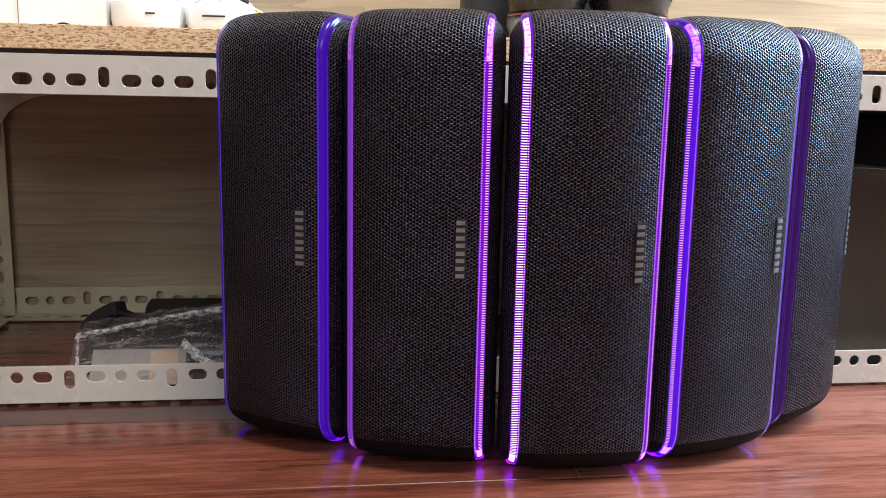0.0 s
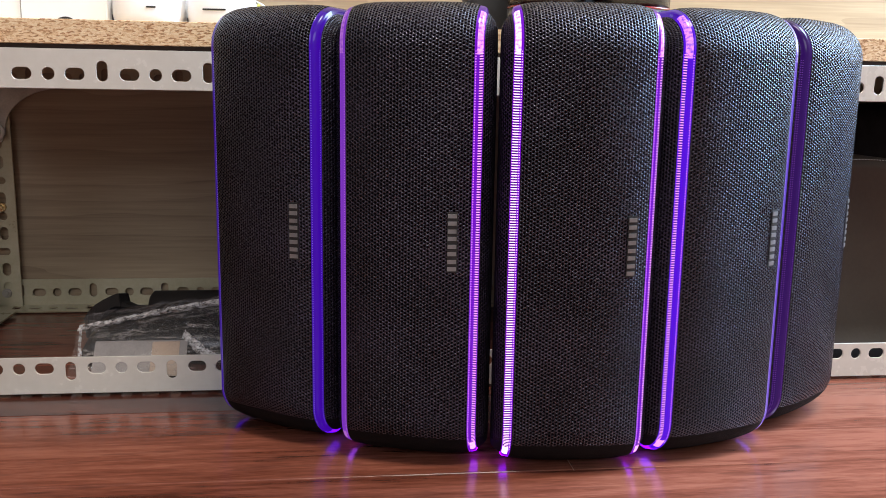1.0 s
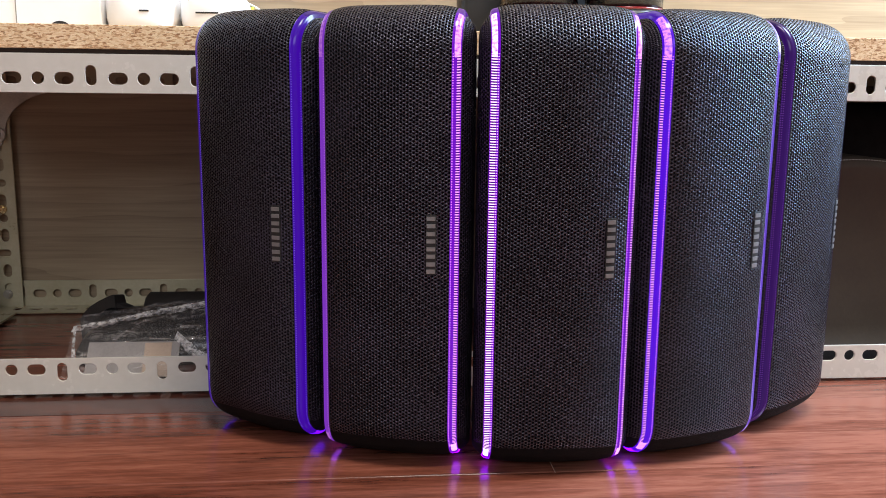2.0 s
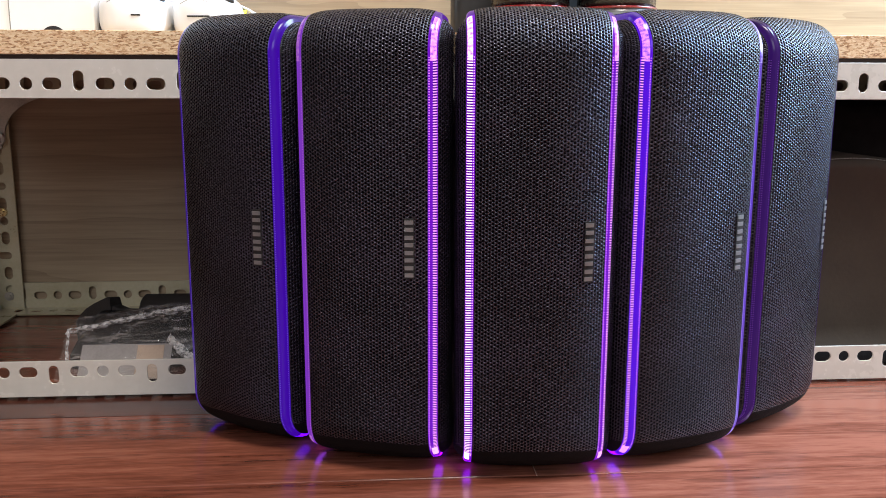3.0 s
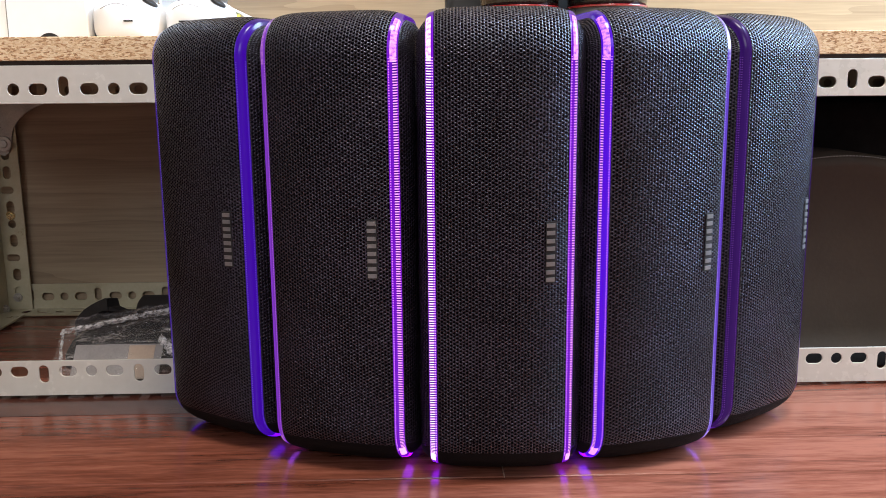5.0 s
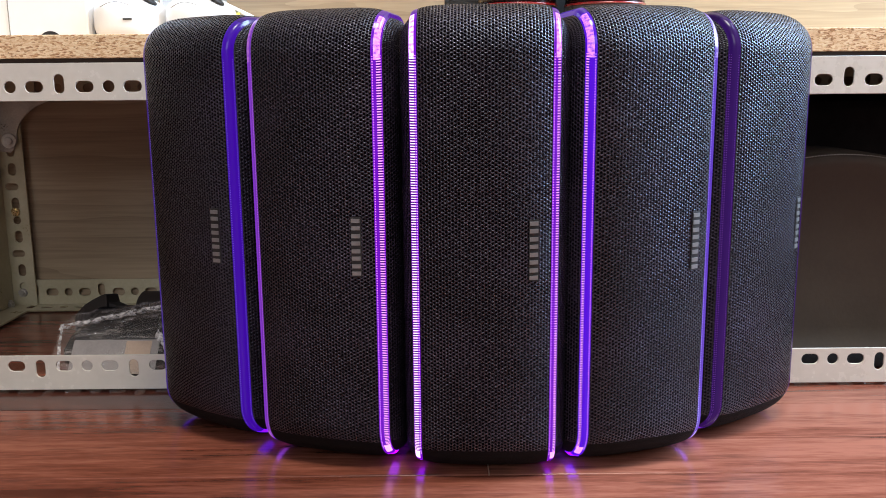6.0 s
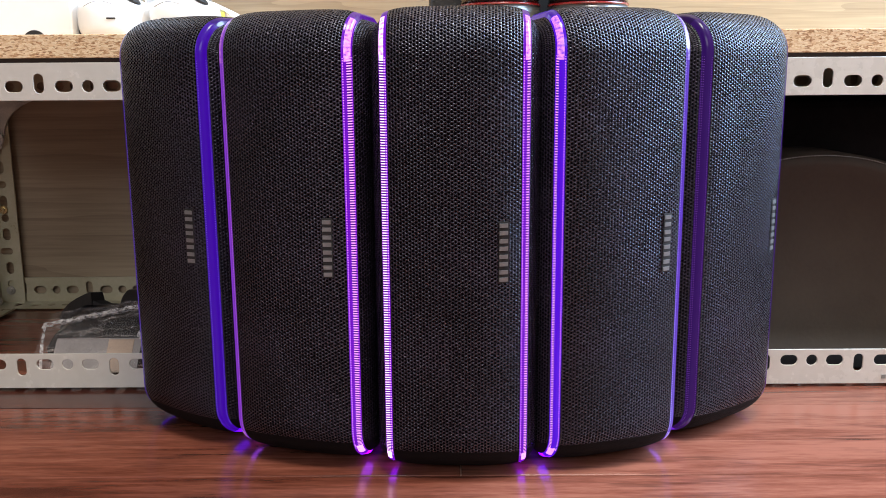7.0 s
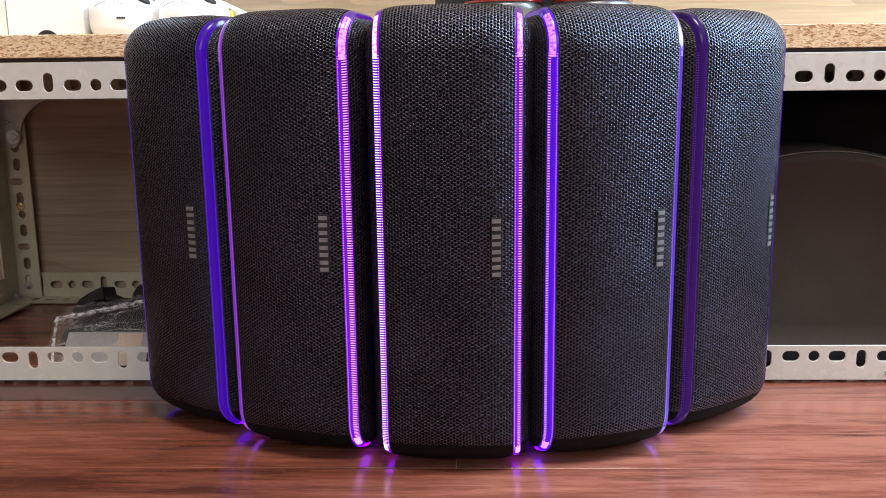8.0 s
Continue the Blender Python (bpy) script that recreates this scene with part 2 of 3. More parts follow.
M_GREY = surface("grey satin metal", (0.11, 0.115, 0.12), (0.19, 0.195, 0.20), 70, (0.24, 0.36), 0.5, 0.03)
M_RED = surface("red ring paint", (0.15, 0.006, 0.008), (0.22, 0.010, 0.012), 60, (0.2, 0.3), 0.0, 0.0, coat=0.5)
M_YELLOW = surface("yellow label", (0.75, 0.68, 0.10), (0.82, 0.75, 0.16), 40, (0.5, 0.6), 0.0, 0.0)
M_THREAD = surface("pale grey stitching", (0.22, 0.21, 0.20), (0.34, 0.33, 0.31), 300, (0.7, 0.8), 0.0, 0.0)
M_PLASTER = surface("white plaster", (0.70, 0.68, 0.64), (0.78, 0.76, 0.72), 6, (0.8, 0.9), 0.0, 0.2)
# Beige of the unseen walls, set dark to cut the bounced fill.
M_ROOM = surface("dark beige of unseen walls", (0.26, 0.22, 0.18), (0.33, 0.28, 0.23), 8, (0.8, 0.9), 0.0, 0.2)
M_STAMP = surface("grey stamped ink", (0.20, 0.19, 0.17), (0.28, 0.27, 0.24), 200, (0.6, 0.7), 0.0, 0.0)
M_LABEL = surface("grey paper band", (0.17, 0.15, 0.145), (0.25, 0.225, 0.215), 60, (0.6, 0.75), 0.0, 0.05)


M_TAN = surface("tan paper", (0.28, 0.20, 0.15), (0.38, 0.28, 0.21), 60, (0.6, 0.75), 0.0, 0.05)


def particle_board():
    """Raw chipboard edge: flakes of several tans lying along the board."""
    m, n, l, b = material("chipboard")
    v = coords(n, l, "Object", (400, 400, 1150))
    vo = n.new("ShaderNodeTexVoronoi")
    vo.inputs["Scale"].default_value = 1.0
    l.new(v, vo.inputs["Vector"])
    sep = n.new("ShaderNodeSeparateColor")
    l.new(vo.outputs["Color"], sep.inputs[0])
    fine = noise_node(n, l, v, 1.6, 3)
    mix = math_node(n, l, "ADD", math_node(n, l, "MULTIPLY", sep.outputs[0], 0.6), math_node(n, l, "MULTIPLY", fine, 0.45))
    l.new(ramp(n, l, mix, [(0.16, (0.20, 0.08, 0.03)), (0.31, (0.50, 0.27, 0.125)), (0.47, (0.74, 0.50, 0.28)), (0.8, (0.86, 0.68, 0.44))]), b.inputs["Base Color"])
    b.inputs["Roughness"].default_value = 0.8
    bump(n, l, b, mix, 0.4, 0.0008)
    return m


M_CHIP = particle_board()


def film_material():
    """Clear crinkled wrapping film: nearly clear, with sharp glints and milky creases."""
    m, n, l, b = material("clear wrapping film")
    v = coords(n, l, "Object", (0.35, 1.6, 2.0))
    crease = noise_node(n, l, v, 150, 4, 0.65)
    fold = math_node(n, l, "ABSOLUTE", math_node(n, l, "MULTIPLY_ADD", noise_node(n, l, v, 55, 3, 0.6), 2.0, -1.0))
    line = math_node(n, l, "MULTIPLY_ADD", fold, -9.0, 0.45, clamp=True)
    b.inputs["Base Color"].default_value = (0.80, 0.72, 0.68, 1)
    b.inputs["Roughness"].default_value = 0.10
    l.new(math_node(n, l, "MULTIPLY_ADD", line, crease, 0.055, clamp=True), b.inputs["Alpha"])
    b.inputs["Specular IOR Level"].default_value = 1.0
    bump(n, l, b, crease, 0.6, 0.002)
    return m


def fold_material():
    """Milky bunched film where it is folded over."""
    m, n, l, b = material("bunched wrapping film")
    k = noise_node(n, l, coords(n, l, "Object", (0.8, 1, 1)), 210, 5, 0.7)
    b.inputs["Base Color"].default_value = (0.76, 0.71, 0.69, 1)
    b.inputs["Roughness"].default_value = 0.12
    b.inputs["Specular IOR Level"].default_value = 0.9
    l.new(math_node(n, l, "MULTIPLY_ADD", k, 2.6, -0.85, clamp=True), b.inputs["Alpha"])
    bump(n, l, b, k, 0.7, 0.002)
    return m


M_FOLD = fold_material()
M_FLAP = surface("dark brown felt", (0.014, 0.010, 0.008), (0.028, 0.021, 0.016), 60, (0.8, 0.95), 0.0, 0.3)
M_FILM = film_material()
# Yellower, darker steel on the posts, side rails and back rails.
M_STEEL_YELLOW = surface("yellowish enamelled steel", (0.44, 0.39, 0.24), (0.55, 0.50, 0.34), 35, (0.25, 0.40), 0.1, 0.08, coat=0.2)
for dull in (M_LAMINATE, M_DULL_BLACK, M_SHADED_END):
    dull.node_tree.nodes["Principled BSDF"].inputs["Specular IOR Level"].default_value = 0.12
M_LEATHER.node_tree.nodes["Principled BSDF"].inputs["Specular IOR Level"].default_value = 0.35


# ---- mesh helpers ----
def part(name, bm, mat, parent=None, label="", smooth=True):
    """Links a bmesh, or takes a ready mesh, as one object under a thing or a part."""
    if isinstance(bm, bpy.types.Mesh):
        me = bm
    else:
        bmesh.ops.recalc_face_normals(bm, faces=bm.faces)
        me = bpy.data.meshes.new(name)
        bm.to_mesh(me)
        bm.free()
        for p in me.polygons:
            p.use_smooth = smooth
    if not me.materials:
        me.materials.append(mat)
    ob = new(name, me)
    if parent:
        ob.parent = parent
    return tagged(ob, label)


def box(x0, y0, z0, x1, y1, z1, bevel=0.0, seg=2):
    bm = bmesh.new()
    bmesh.ops.create_cube(bm, size=1)
    for v in bm.verts:
        v.co = Vector(((x0, x1)[v.co.x > 0], (y0, y1)[v.co.y > 0], (z0, z1)[v.co.z > 0]))
    if bevel:
        bmesh.ops.bevel(bm, geom=bm.edges[:], offset=bevel, segments=seg, profile=0.5, affect="EDGES")
    return bm


def lathe(profile, n=40):
    """A solid turned about z from (radius, height) pairs."""
    bm = bmesh.new()
    rings = []
    for r, z in profile:
        rings.append([bm.verts.new((max(r, 1e-5) * math.cos(2 * math.pi * i / n), max(r, 1e-5) * math.sin(2 * math.pi * i / n), z)) for i in range(n)])
    for a, b in zip(rings, rings[1:]):
        for i in range(n):
            bm.faces.new((a[i], a[(i + 1) % n], b[(i + 1) % n], b[i]))
    bm.faces.new(rings[0][::-1])
    bm.faces.new(rings[-1])
    return bm


def moved(bm, m):
    bmesh.ops.transform(bm, matrix=m, verts=bm.verts[:])
    return bm


def plate(outline, holes, thick, m, bevel=0.0003):
    """A flat plate with holes, outline and holes as closed loops in its own x and y, turned into a mesh."""
    cu = bpy.data.curves.new("plate", "CURVE")
    cu.dimensions, cu.fill_mode, cu.extrude, cu.bevel_depth, cu.bevel_resolution = "2D", "BOTH", thick / 2 - bevel, bevel, 1
    for loop in [outline] + holes:
        sp = cu.splines.new("POLY")
        sp.points.add(len(loop) - 1)
        for p, (x, y) in zip(sp.points, loop):
            p.co = (x, y, 0, 1)
        sp.use_cyclic_u = True
    ob = bpy.data.objects.new("plate", cu)
    me = bpy.data.meshes.new_from_object(ob)
    bpy.data.objects.remove(ob)
    me.transform(m)
    me.materials.clear()
    return me


def slot(cx, cy, w, h, n=8):
    """A stadium-shaped hole."""
    r = min(w, h) / 2
    dx, dy = w / 2 - r, h / 2 - r
    pts = []
    for q, (sx, sy) in enumerate(((1, 1), (-1, 1), (-1, -1), (1, -1))):
        for i in range(n + 1):
            a = math.pi / 2 * (q + i / n)
            pts.append((cx + sx * dx + r * math.cos(a), cy + sy * dy + r * math.sin(a)))
    out = [pts[0]]
    for p in pts[1:]:
        if math.hypot(p[0] - out[-1][0], p[1] - out[-1][1]) > 1e-6:
            out.append(p)
    return out


def empty(name, x=0, y=0, z=0, rz=0):
    ob = new(name)
    ob.matrix_world = pose(x, y, z, 0, 0, rz)
    return ob


# ---- room ----
def wall(name, x0, y0, z0, x1, y1, z1, mat):
    ob = part(name, box(x0, y0, z0, x1, y1, z1), mat, smooth=False)
    return tagged(ob, kind="structure")


WALL_Y = 0.9415
tagged(wall("wall_north", -2.4, WALL_Y, -0.1, 1.48, WALL_Y + 0.12, 2.4, M_PANEL), "wood grain laminate panel wall behind the shelf", "wall")
tagged(wall("wall_west", -2.4, -2.4, -0.1, -2.28, WALL_Y, 2.4, M_ROOM), "unseen plain beige wall", "wall")
# east wall with its window opening
east = tagged(new("wall_east"), "unseen beige wall with a tall window opening", "wall", "", "structure")
for a in ((-2.4, 1.64, WALL_Y, 2.4), (-2.4, -0.1, 0.40, 1.64), (0.93, -0.1, WALL_Y, 1.64), (0.40, -0.1, 0.93, 0.36)):
    part("wall_piece", box(1.36, a[0], a[1], 1.48, a[2], a[3]), M_ROOM, east, smooth=False)
south = tagged(new("wall_south"), "unseen beige wall with a wide high opening for fill light", "wall", "", "structure")
for a in ((-2.4, -0.1, -1.5, 2.4), (0.8, -0.1, 1.48, 2.4), (-1.5, 2.25, 0.8, 2.4), (-1.5, -0.1, 0.8, 1.0)):
    part("wall_piece", box(a[0], -2.44, a[1], a[2], -2.32, a[3]), M_ROOM, south, smooth=False)
tagged(wall("ceiling", -2.4, -2.44, 2.4, 1.48, WALL_Y + 0.12, 2.5, M_PLASTER), "plain white plaster ceiling", "ceiling")


lamp = empty("ceiling_lamp", 0.45, -0.10, 2.4)
part("housing", box(-0.34, -0.34, -0.062, 0.34, 0.34, -0.0005, 0.01), M_WHITE, lamp, smooth=False)
tagged(lamp, "flat square white ceiling lamp", "lamp")

# ---- shelf of slotted angle steel ----
PITCH = 0.0744


def slot_row(x0, x1, phase, cz, flip):
    """The repeating slots of the angle steel: upright slot, long slot, round hole, long slot."""
    out = []
    k = math.floor((x0 - phase) / PITCH) - 1
    while phase + k * PITCH < x1 + PITCH:
        x = phase + k * PITCH
        for dx, dz, w, h in ((0, 0.0022 * flip, 0.0082, 0.0150), (0.019, 0, 0.0142, 0.0090), (PITCH / 2, 0, 0.0094, 0.0094), (PITCH - 0.019, 0, 0.0142, 0.0090)):
            if x0 + 0.01 < x + dx < x1 - 0.01:
                out.append(slot(x + dx, cz + dz, w, h))
        k += 1
    return out


def rect(x0, y0, x1, y1):
    return [(x0, y0), (x1, y0), (x1, y1), (x0, y1)]


FACE = Matrix(((1, 0, 0, 0), (0, 0, -1, 0), (0, 1, 0, 0), (0, 0, 0, 1)))  # plate's x, y to world x, z


def rail(name, x0, x1, y, z0, z1, phase, cz, flip, flange_z, flange_dir, parent, mat=None, wide=0.029):
    """A length of slotted angle: an upright face and a lying flange, as two leaves."""
    mat = mat or M_STEEL
    r = empty(name)
    r.parent = parent
    part("face", plate(rect(x0, z0, x1, z1), slot_row(x0, x1, phase, cz, flip), 0.0018, Matrix.Translation((0, y, 0)) @ FACE), mat, r, smooth=False)
    ya, yb = sorted((y + 0.0012 * flange_dir, y + wide * flange_dir))
    part("flange", plate(rect(x0, ya, x1, yb), slot_row(x0, x1, phase, (ya + yb) / 2, flip), 0.0018, Matrix.Translation((0, 0, flange_z))), mat, r, smooth=False)
    return r


def bolt(name, x, y, z, mat, parent, r=0.0048):
    bm = lathe([(r, 0), (r, 0.0016), (r * 0.92, 0.0022), (r * 0.55, 0.0022), (r * 0.55, 0.0036), (r * 0.45, 0.0042), (0, 0.0042)], 24)
    return part(name, moved(bm, Matrix.Translation((x, y, z)) @ Matrix.Rotation(math.pi / 2, 4, "X")), mat, parent, smooth=False)


X0, X1 = -0.3535, 0.900
YF, YB = 0.654, 0.936
shelf = tagged(empty("steel_shelf", X0, YF, 0), "cream slotted angle steel shelf frame standing on floor", "shelf")
shelf.matrix_world = Matrix.Identity(4)
rail("upper_rail", X0, X1, YF, 0.231, 0.2585, -0.158, 0.2412, 1, 0.2576, 1, shelf)
rail("lower_rail", X0, X1, YF - 0.002, 0.0030, 0.0310, -0.192, 0.0225, -1, 0.0039, 1, shelf, None, 0.020)
rail("back_rail", X0 + 0.002, X1, YB, 0.001, 0.0300, -0.253, 0.0160, 1, 0.0019, -1, shelf, M_STEEL_YELLOW)
rail("back_upper_rail", X0 + 0.002, X1, YB + 0.002, 0.231, 0.2585, -0.23, 0.2412, 1, 0.2576, -1, shelf, M_STEEL_YELLOW)
UP = Matrix(((0, -1, 0, 0), (0, 0, -1, 0), (1, 0, 0, 0), (0, 0, 0, 1)))  # plate's x to world z


def post(name, x, y, sx, sy, face_y):
    """An upright angle with its corner at x, y; one leaf faces the room, one runs back."""
    p = empty(name)
    p.parent = shelf
    a, b = sorted((0, -0.0265 * sx))
    part("face", plate(rect(0.002, a, 0.2565, b), slot_row(0.002, 0.2565, 0.061, (a + b) / 2, 1), 0.0018, Matrix.Translation((x, face_y, 0)) @ UP), M_STEEL_YELLOW, p, smooth=False)
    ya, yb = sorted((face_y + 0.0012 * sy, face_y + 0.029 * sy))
    part("flange", box(x - 0.0009, ya, 0.002, x + 0.0009, yb, 0.2565), M_STEEL_YELLOW, p, smooth=False)
    return p


SIDE = Matrix(((0, 0, 1, 0), (1, 0, 0, 0), (0, 1, 0, 0), (0, 0, 0, 1)))  # plate's x to world y, y to z


def side_rail(name, x, z0, z1, cz, flange_z, sx):
    """An angle that joins a front and a back post."""
    r = empty(name)
    r.parent = shelf
    ya, yb = YF + 0.033, YB - 0.036
    part("face", plate(rect(ya, z0, yb, z1), slot_row(ya, yb, 0.70, cz, 1), 0.0018, Matrix.Translation((x, 0, 0)) @ SIDE), M_STEEL_YELLOW, r, smooth=False)
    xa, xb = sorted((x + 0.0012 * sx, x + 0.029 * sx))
    part("flange", box(xa, ya, flange_z - 0.0009, xb, yb, flange_z + 0.0009), M_STEEL_YELLOW, r, smooth=False)


for sx, x in ((1, X0 + 0.0045), (-1, X1 - 0.0045)):
    side_rail("side_rail", x, 0.003, 0.031, 0.0165, 0.0039, sx)
    side_rail("side_rail", x, 0.231, 0.2585, 0.2412, 0.2576, sx)
bl = post("back_post", X0 + 0.002, YB, 1, -1, YB - 0.0032)
post("back_post", X1, YB, -1, -1, YB - 0.0032)
post("front_post", X0 + 0.002, YF, 1, 1, YF + 0.0026)
post("front_post", X1, YF, -1, 1, YF + 0.0026)
bolt("bolt", -0.3385, YB - 0.004, 0.108, M_BRASS, shelf)
bolt("bolt", -0.3395, YB - 0.004, 0.0165, M_ZINC, shelf)
bolt("bolt", -0.3495, YB - 0.014, 0.006, M_ZINC, shelf)
arc = [(-0.330 + 0.004, 0.182)]
for i in range(13):
    a = math.pi - math.pi / 2 * i / 12
    arc.append((-0.269 + 0.060 * math.cos(a), 0.187 + 0.0435 * math.sin(a)))
gus = [(-0.358, 0.2305), (-0.358, 0.176), (-0.337, 0.173), (-0.333, 0.176)] + arc[1:]
part("gusset_plate", plate(gus, [], 0.002, Matrix.Translation((0, YB - 0.0055, 0)) @ FACE), M_ZINC, shelf, "bare zinc corner gusset", smooth=False)
bolt("bolt", -0.3360, YB - 0.0078, 0.1855, M_BOLT, shelf, 0.0080)

board = tagged(part("shelf_board", box(X0 - 0.004, YF + 0.001, 0.2621, X1 + 0.004, WALL_Y - 0.001, 0.2795, 0.0006), M_CHIP, smooth=False), "raw chipboard shelf board on the steel frame", "board")
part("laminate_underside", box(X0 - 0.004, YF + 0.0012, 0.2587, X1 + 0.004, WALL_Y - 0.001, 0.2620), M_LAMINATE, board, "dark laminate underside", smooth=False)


# ---- speakers ----
HALF = 0.0496   # half width
TAPER = 3.4   # narrowing towards the back, per metre behind the widest line
TALL = 0.2855
FRONT_Y, BACK_Y, ROUND, LIFT = -0.0470, 0.0430, 0.029, 0.0022   # front and back of the middle, rounding of the ends, height over the floor


def bez(p0, p1, p2, p3, n):
    out = []
    for i in range(n):
        t = i / n
        a, b, c, d = (1 - t) ** 3, 3 * t * (1 - t) ** 2, 3 * t * t * (1 - t), t ** 3
        out.append((a * p0[0] + b * p1[0] + c * p2[0] + d * p3[0], a * p0[1] + b * p1[1] + c * p2[1] + d * p3[1]))
    return out


S_IN, S_OUT = (0.0388, -0.0403), (0.0436, -0.0348)   # edges of the light strip in plan
END_IN = 0.0020   # how far the ends have dropped where the strip begins


def half_plan():
    """Right half of the plan from the middle of the front to the side: front, strip, rest."""
    front = bez((0, FRONT_Y), (0.016, FRONT_Y), (0.030, -0.0452), S_IN, 14) + [S_IN]
    nx, ny = 0.753, -0.658
    strip = [S_IN]
    for i in range(7):
        f = 0.06 + 0.88 * i / 6
        proud = 0.0019 * math.sin(math.pi * f) - 0.0003
        strip.append((S_IN[0] + (S_OUT[0] - S_IN[0]) * f + nx * proud, S_IN[1] + (S_OUT[1] - S_IN[1]) * f + ny * proud))
    strip.append(S_OUT)
    rest = bez(S_OUT, (0.0464, -0.0310), (HALF, -0.0265), (HALF, -0.021), 8) + [(HALF, -0.021)]
    return front, strip, rest


def loop_at(x, y):
    """A closed rounded outline in depth and height, at a distance x across, whose front lies at y."""
    f = y - FRONT_Y
    f_in = S_IN[1] - FRONT_Y
    e = END_IN * (f / f_in) ** 2 if f <= f_in else END_IN + 0.80 * (f - f_in)
    y0, y1, z0, z1 = FRONT_Y + f, BACK_Y - f * 0.9, LIFT + e * 0.6, TALL - e
    r = max(0.003, min(ROUND - 0.5 * (f + e), (y1 - y0) / 2 - 0.001))
    pts = []
    corners = ((y0 + r, z0 + r, math.pi * 1.5), (y0 + r, z1 - r, math.pi), (y1 - r, z1 - r, math.pi / 2), (y1 - r, z0 + r, 0.0))
    for k, (cy, cz, a0) in enumerate(corners):
        for i in range(13):
            a = a0 - math.pi / 2 * i / 12
            pts.append((x, cy + r * math.cos(a), cz + r * math.sin(a)))
        ny, nz, na = corners[(k + 1) % 4]
        end = (x, ny + r * math.cos(na), nz + r * math.sin(na))
        n = (16, 3, 5, 3)[k]
        for i in range(1, n):
            pts.append(tuple(p + (q - p) * i / n for p, q in zip(pts[13 * k + sum((15, 2, 4)[:k]) + 12], end)))
    return [(px * (1 - TAPER * max(0.0, py + 0.021)), py, pz) for px, py, pz in pts]


LOOP_RUN = [0.0]
_mid = loop_at(0, FRONT_Y)
for _a, _b in zip(_mid, _mid[1:] + _mid[:1]):
    LOOP_RUN.append(LOOP_RUN[-1] + math.dist(_a, _b))


def is_shaded_end(j):
    """Rows of the outline at the lower end, painted black where the cloth lies in shade."""
    return j < 9 or j >= 63


def skin_mesh(name, plan, mat, width_map=False, cap=False, rows=None):
    """The surface swept over a stretch of the plan, all the way round, with a map in millimetres."""
    bm = bmesh.new()
    uv = bm.loops.layers.uv.new("mm")
    run = [0.0]
    for a, b in zip(plan, plan[1:]):
        run.append(run[-1] + math.hypot(b[0] - a[0], b[1] - a[1]))
    grid = [[bm.verts.new(p) for p in loop_at(x, y)] for x, y in plan]
    n = len(grid[0])
    for i in range(len(plan) - 1):
        for j in range(n):
            if rows and not rows(j):
                continue
            k = (j + 1) % n
            f = bm.faces.new((grid[i][j], grid[i + 1][j], grid[i + 1][k], grid[i][k]))
            for lp, (ii, jj) in zip(f.loops, ((i, j), (i + 1, j), (i + 1, j + 1), (i, j + 1))):
                lp[uv].uv = (run[ii] / run[-1] if width_map else run[ii] * 1000, LOOP_RUN[jj] * 1000)
    if cap:
        f = bm.faces.new(grid[-1] if plan[-1][0] > 0 else grid[0])
        for lp in f.loops:
            lp[uv].uv = (lp.vert.co.y * 1000, lp.vert.co.z * 1000)
    bmesh.ops.delete(bm, geom=[v for v in bm.verts if not v.link_faces], context="VERTS")
    bmesh.ops.recalc_face_normals(bm, faces=bm.faces)
    me = bpy.data.meshes.new(name)
    bm.to_mesh(me)
    bm.free()
    # the faces must look away from the middle of the body
    p = max(me.polygons, key=lambda q: -q.center.y)
    if p.normal.y > 0:
        me.flip_normals()
    for p in me.polygons:
        p.use_smooth = len(p.vertices) == 4
    if mat:
        me.materials.append(mat)
    return me


def mirrored(pts):
    return [(-x, y) for x, y in reversed(pts)]


FRONT, STRIP, REST = half_plan()
WHOLE_FRONT = mirrored(FRONT)[:-1] + FRONT
ME_FRONT = skin_mesh("grille", WHOLE_FRONT, M_GRILLE, rows=lambda j: not is_shaded_end(j))
ME_SHADED_ENDS = [skin_mesh("shaded_end", p, M_SHADED_END, rows=is_shaded_end) for p in (WHOLE_FRONT, REST, mirrored(REST))]
ME_SIDES = [skin_mesh("side_panel", p, M_GRILLE, cap=True, rows=lambda j: not is_shaded_end(j)) for p in (REST, mirrored(REST))]


def front_y(x):
    """Depth of the front at a distance from the middle."""
    for (xa, ya), (xb, yb) in zip(FRONT, FRONT[1:]):
        if xa <= abs(x) <= xb:
            return ya + (yb - ya) * (abs(x) - xa) / (xb - xa)
    return FRONT[-1][1]


def front_slab(name, x0, x1, z0, z1, thick, mat):
    """A thin slab that follows the curved front."""
    bm = bmesh.new()
    vs = []
    for x in (x0, (x0 + x1) / 2, x1):
        for z in (z0, z1):
            for y in (0.0003, -thick):
                vs.append(bm.verts.new((x, front_y(x) + y, z)))
    for a in (0, 4):
        bm.faces.new((vs[a + 1], vs[a + 5], vs[a + 7], vs[a + 3]))
        bm.faces.new((vs[a], vs[a + 2], vs[a + 6], vs[a + 4]))
        bm.faces.new((vs[a], vs[a + 4], vs[a + 5], vs[a + 1]))
        bm.faces.new((vs[a + 2], vs[a + 3], vs[a + 7], vs[a + 6]))
    bm.faces.new((vs[0], vs[1], vs[3], vs[2]))
    bm.faces.new((vs[8], vs[10], vs[11], vs[9]))
    bmesh.ops.recalc_face_normals(bm, faces=bm.faces)
    me = bpy.data.meshes.new(name)
    bm.to_mesh(me)
    bm.free()
    me.materials.append(mat)
    return me


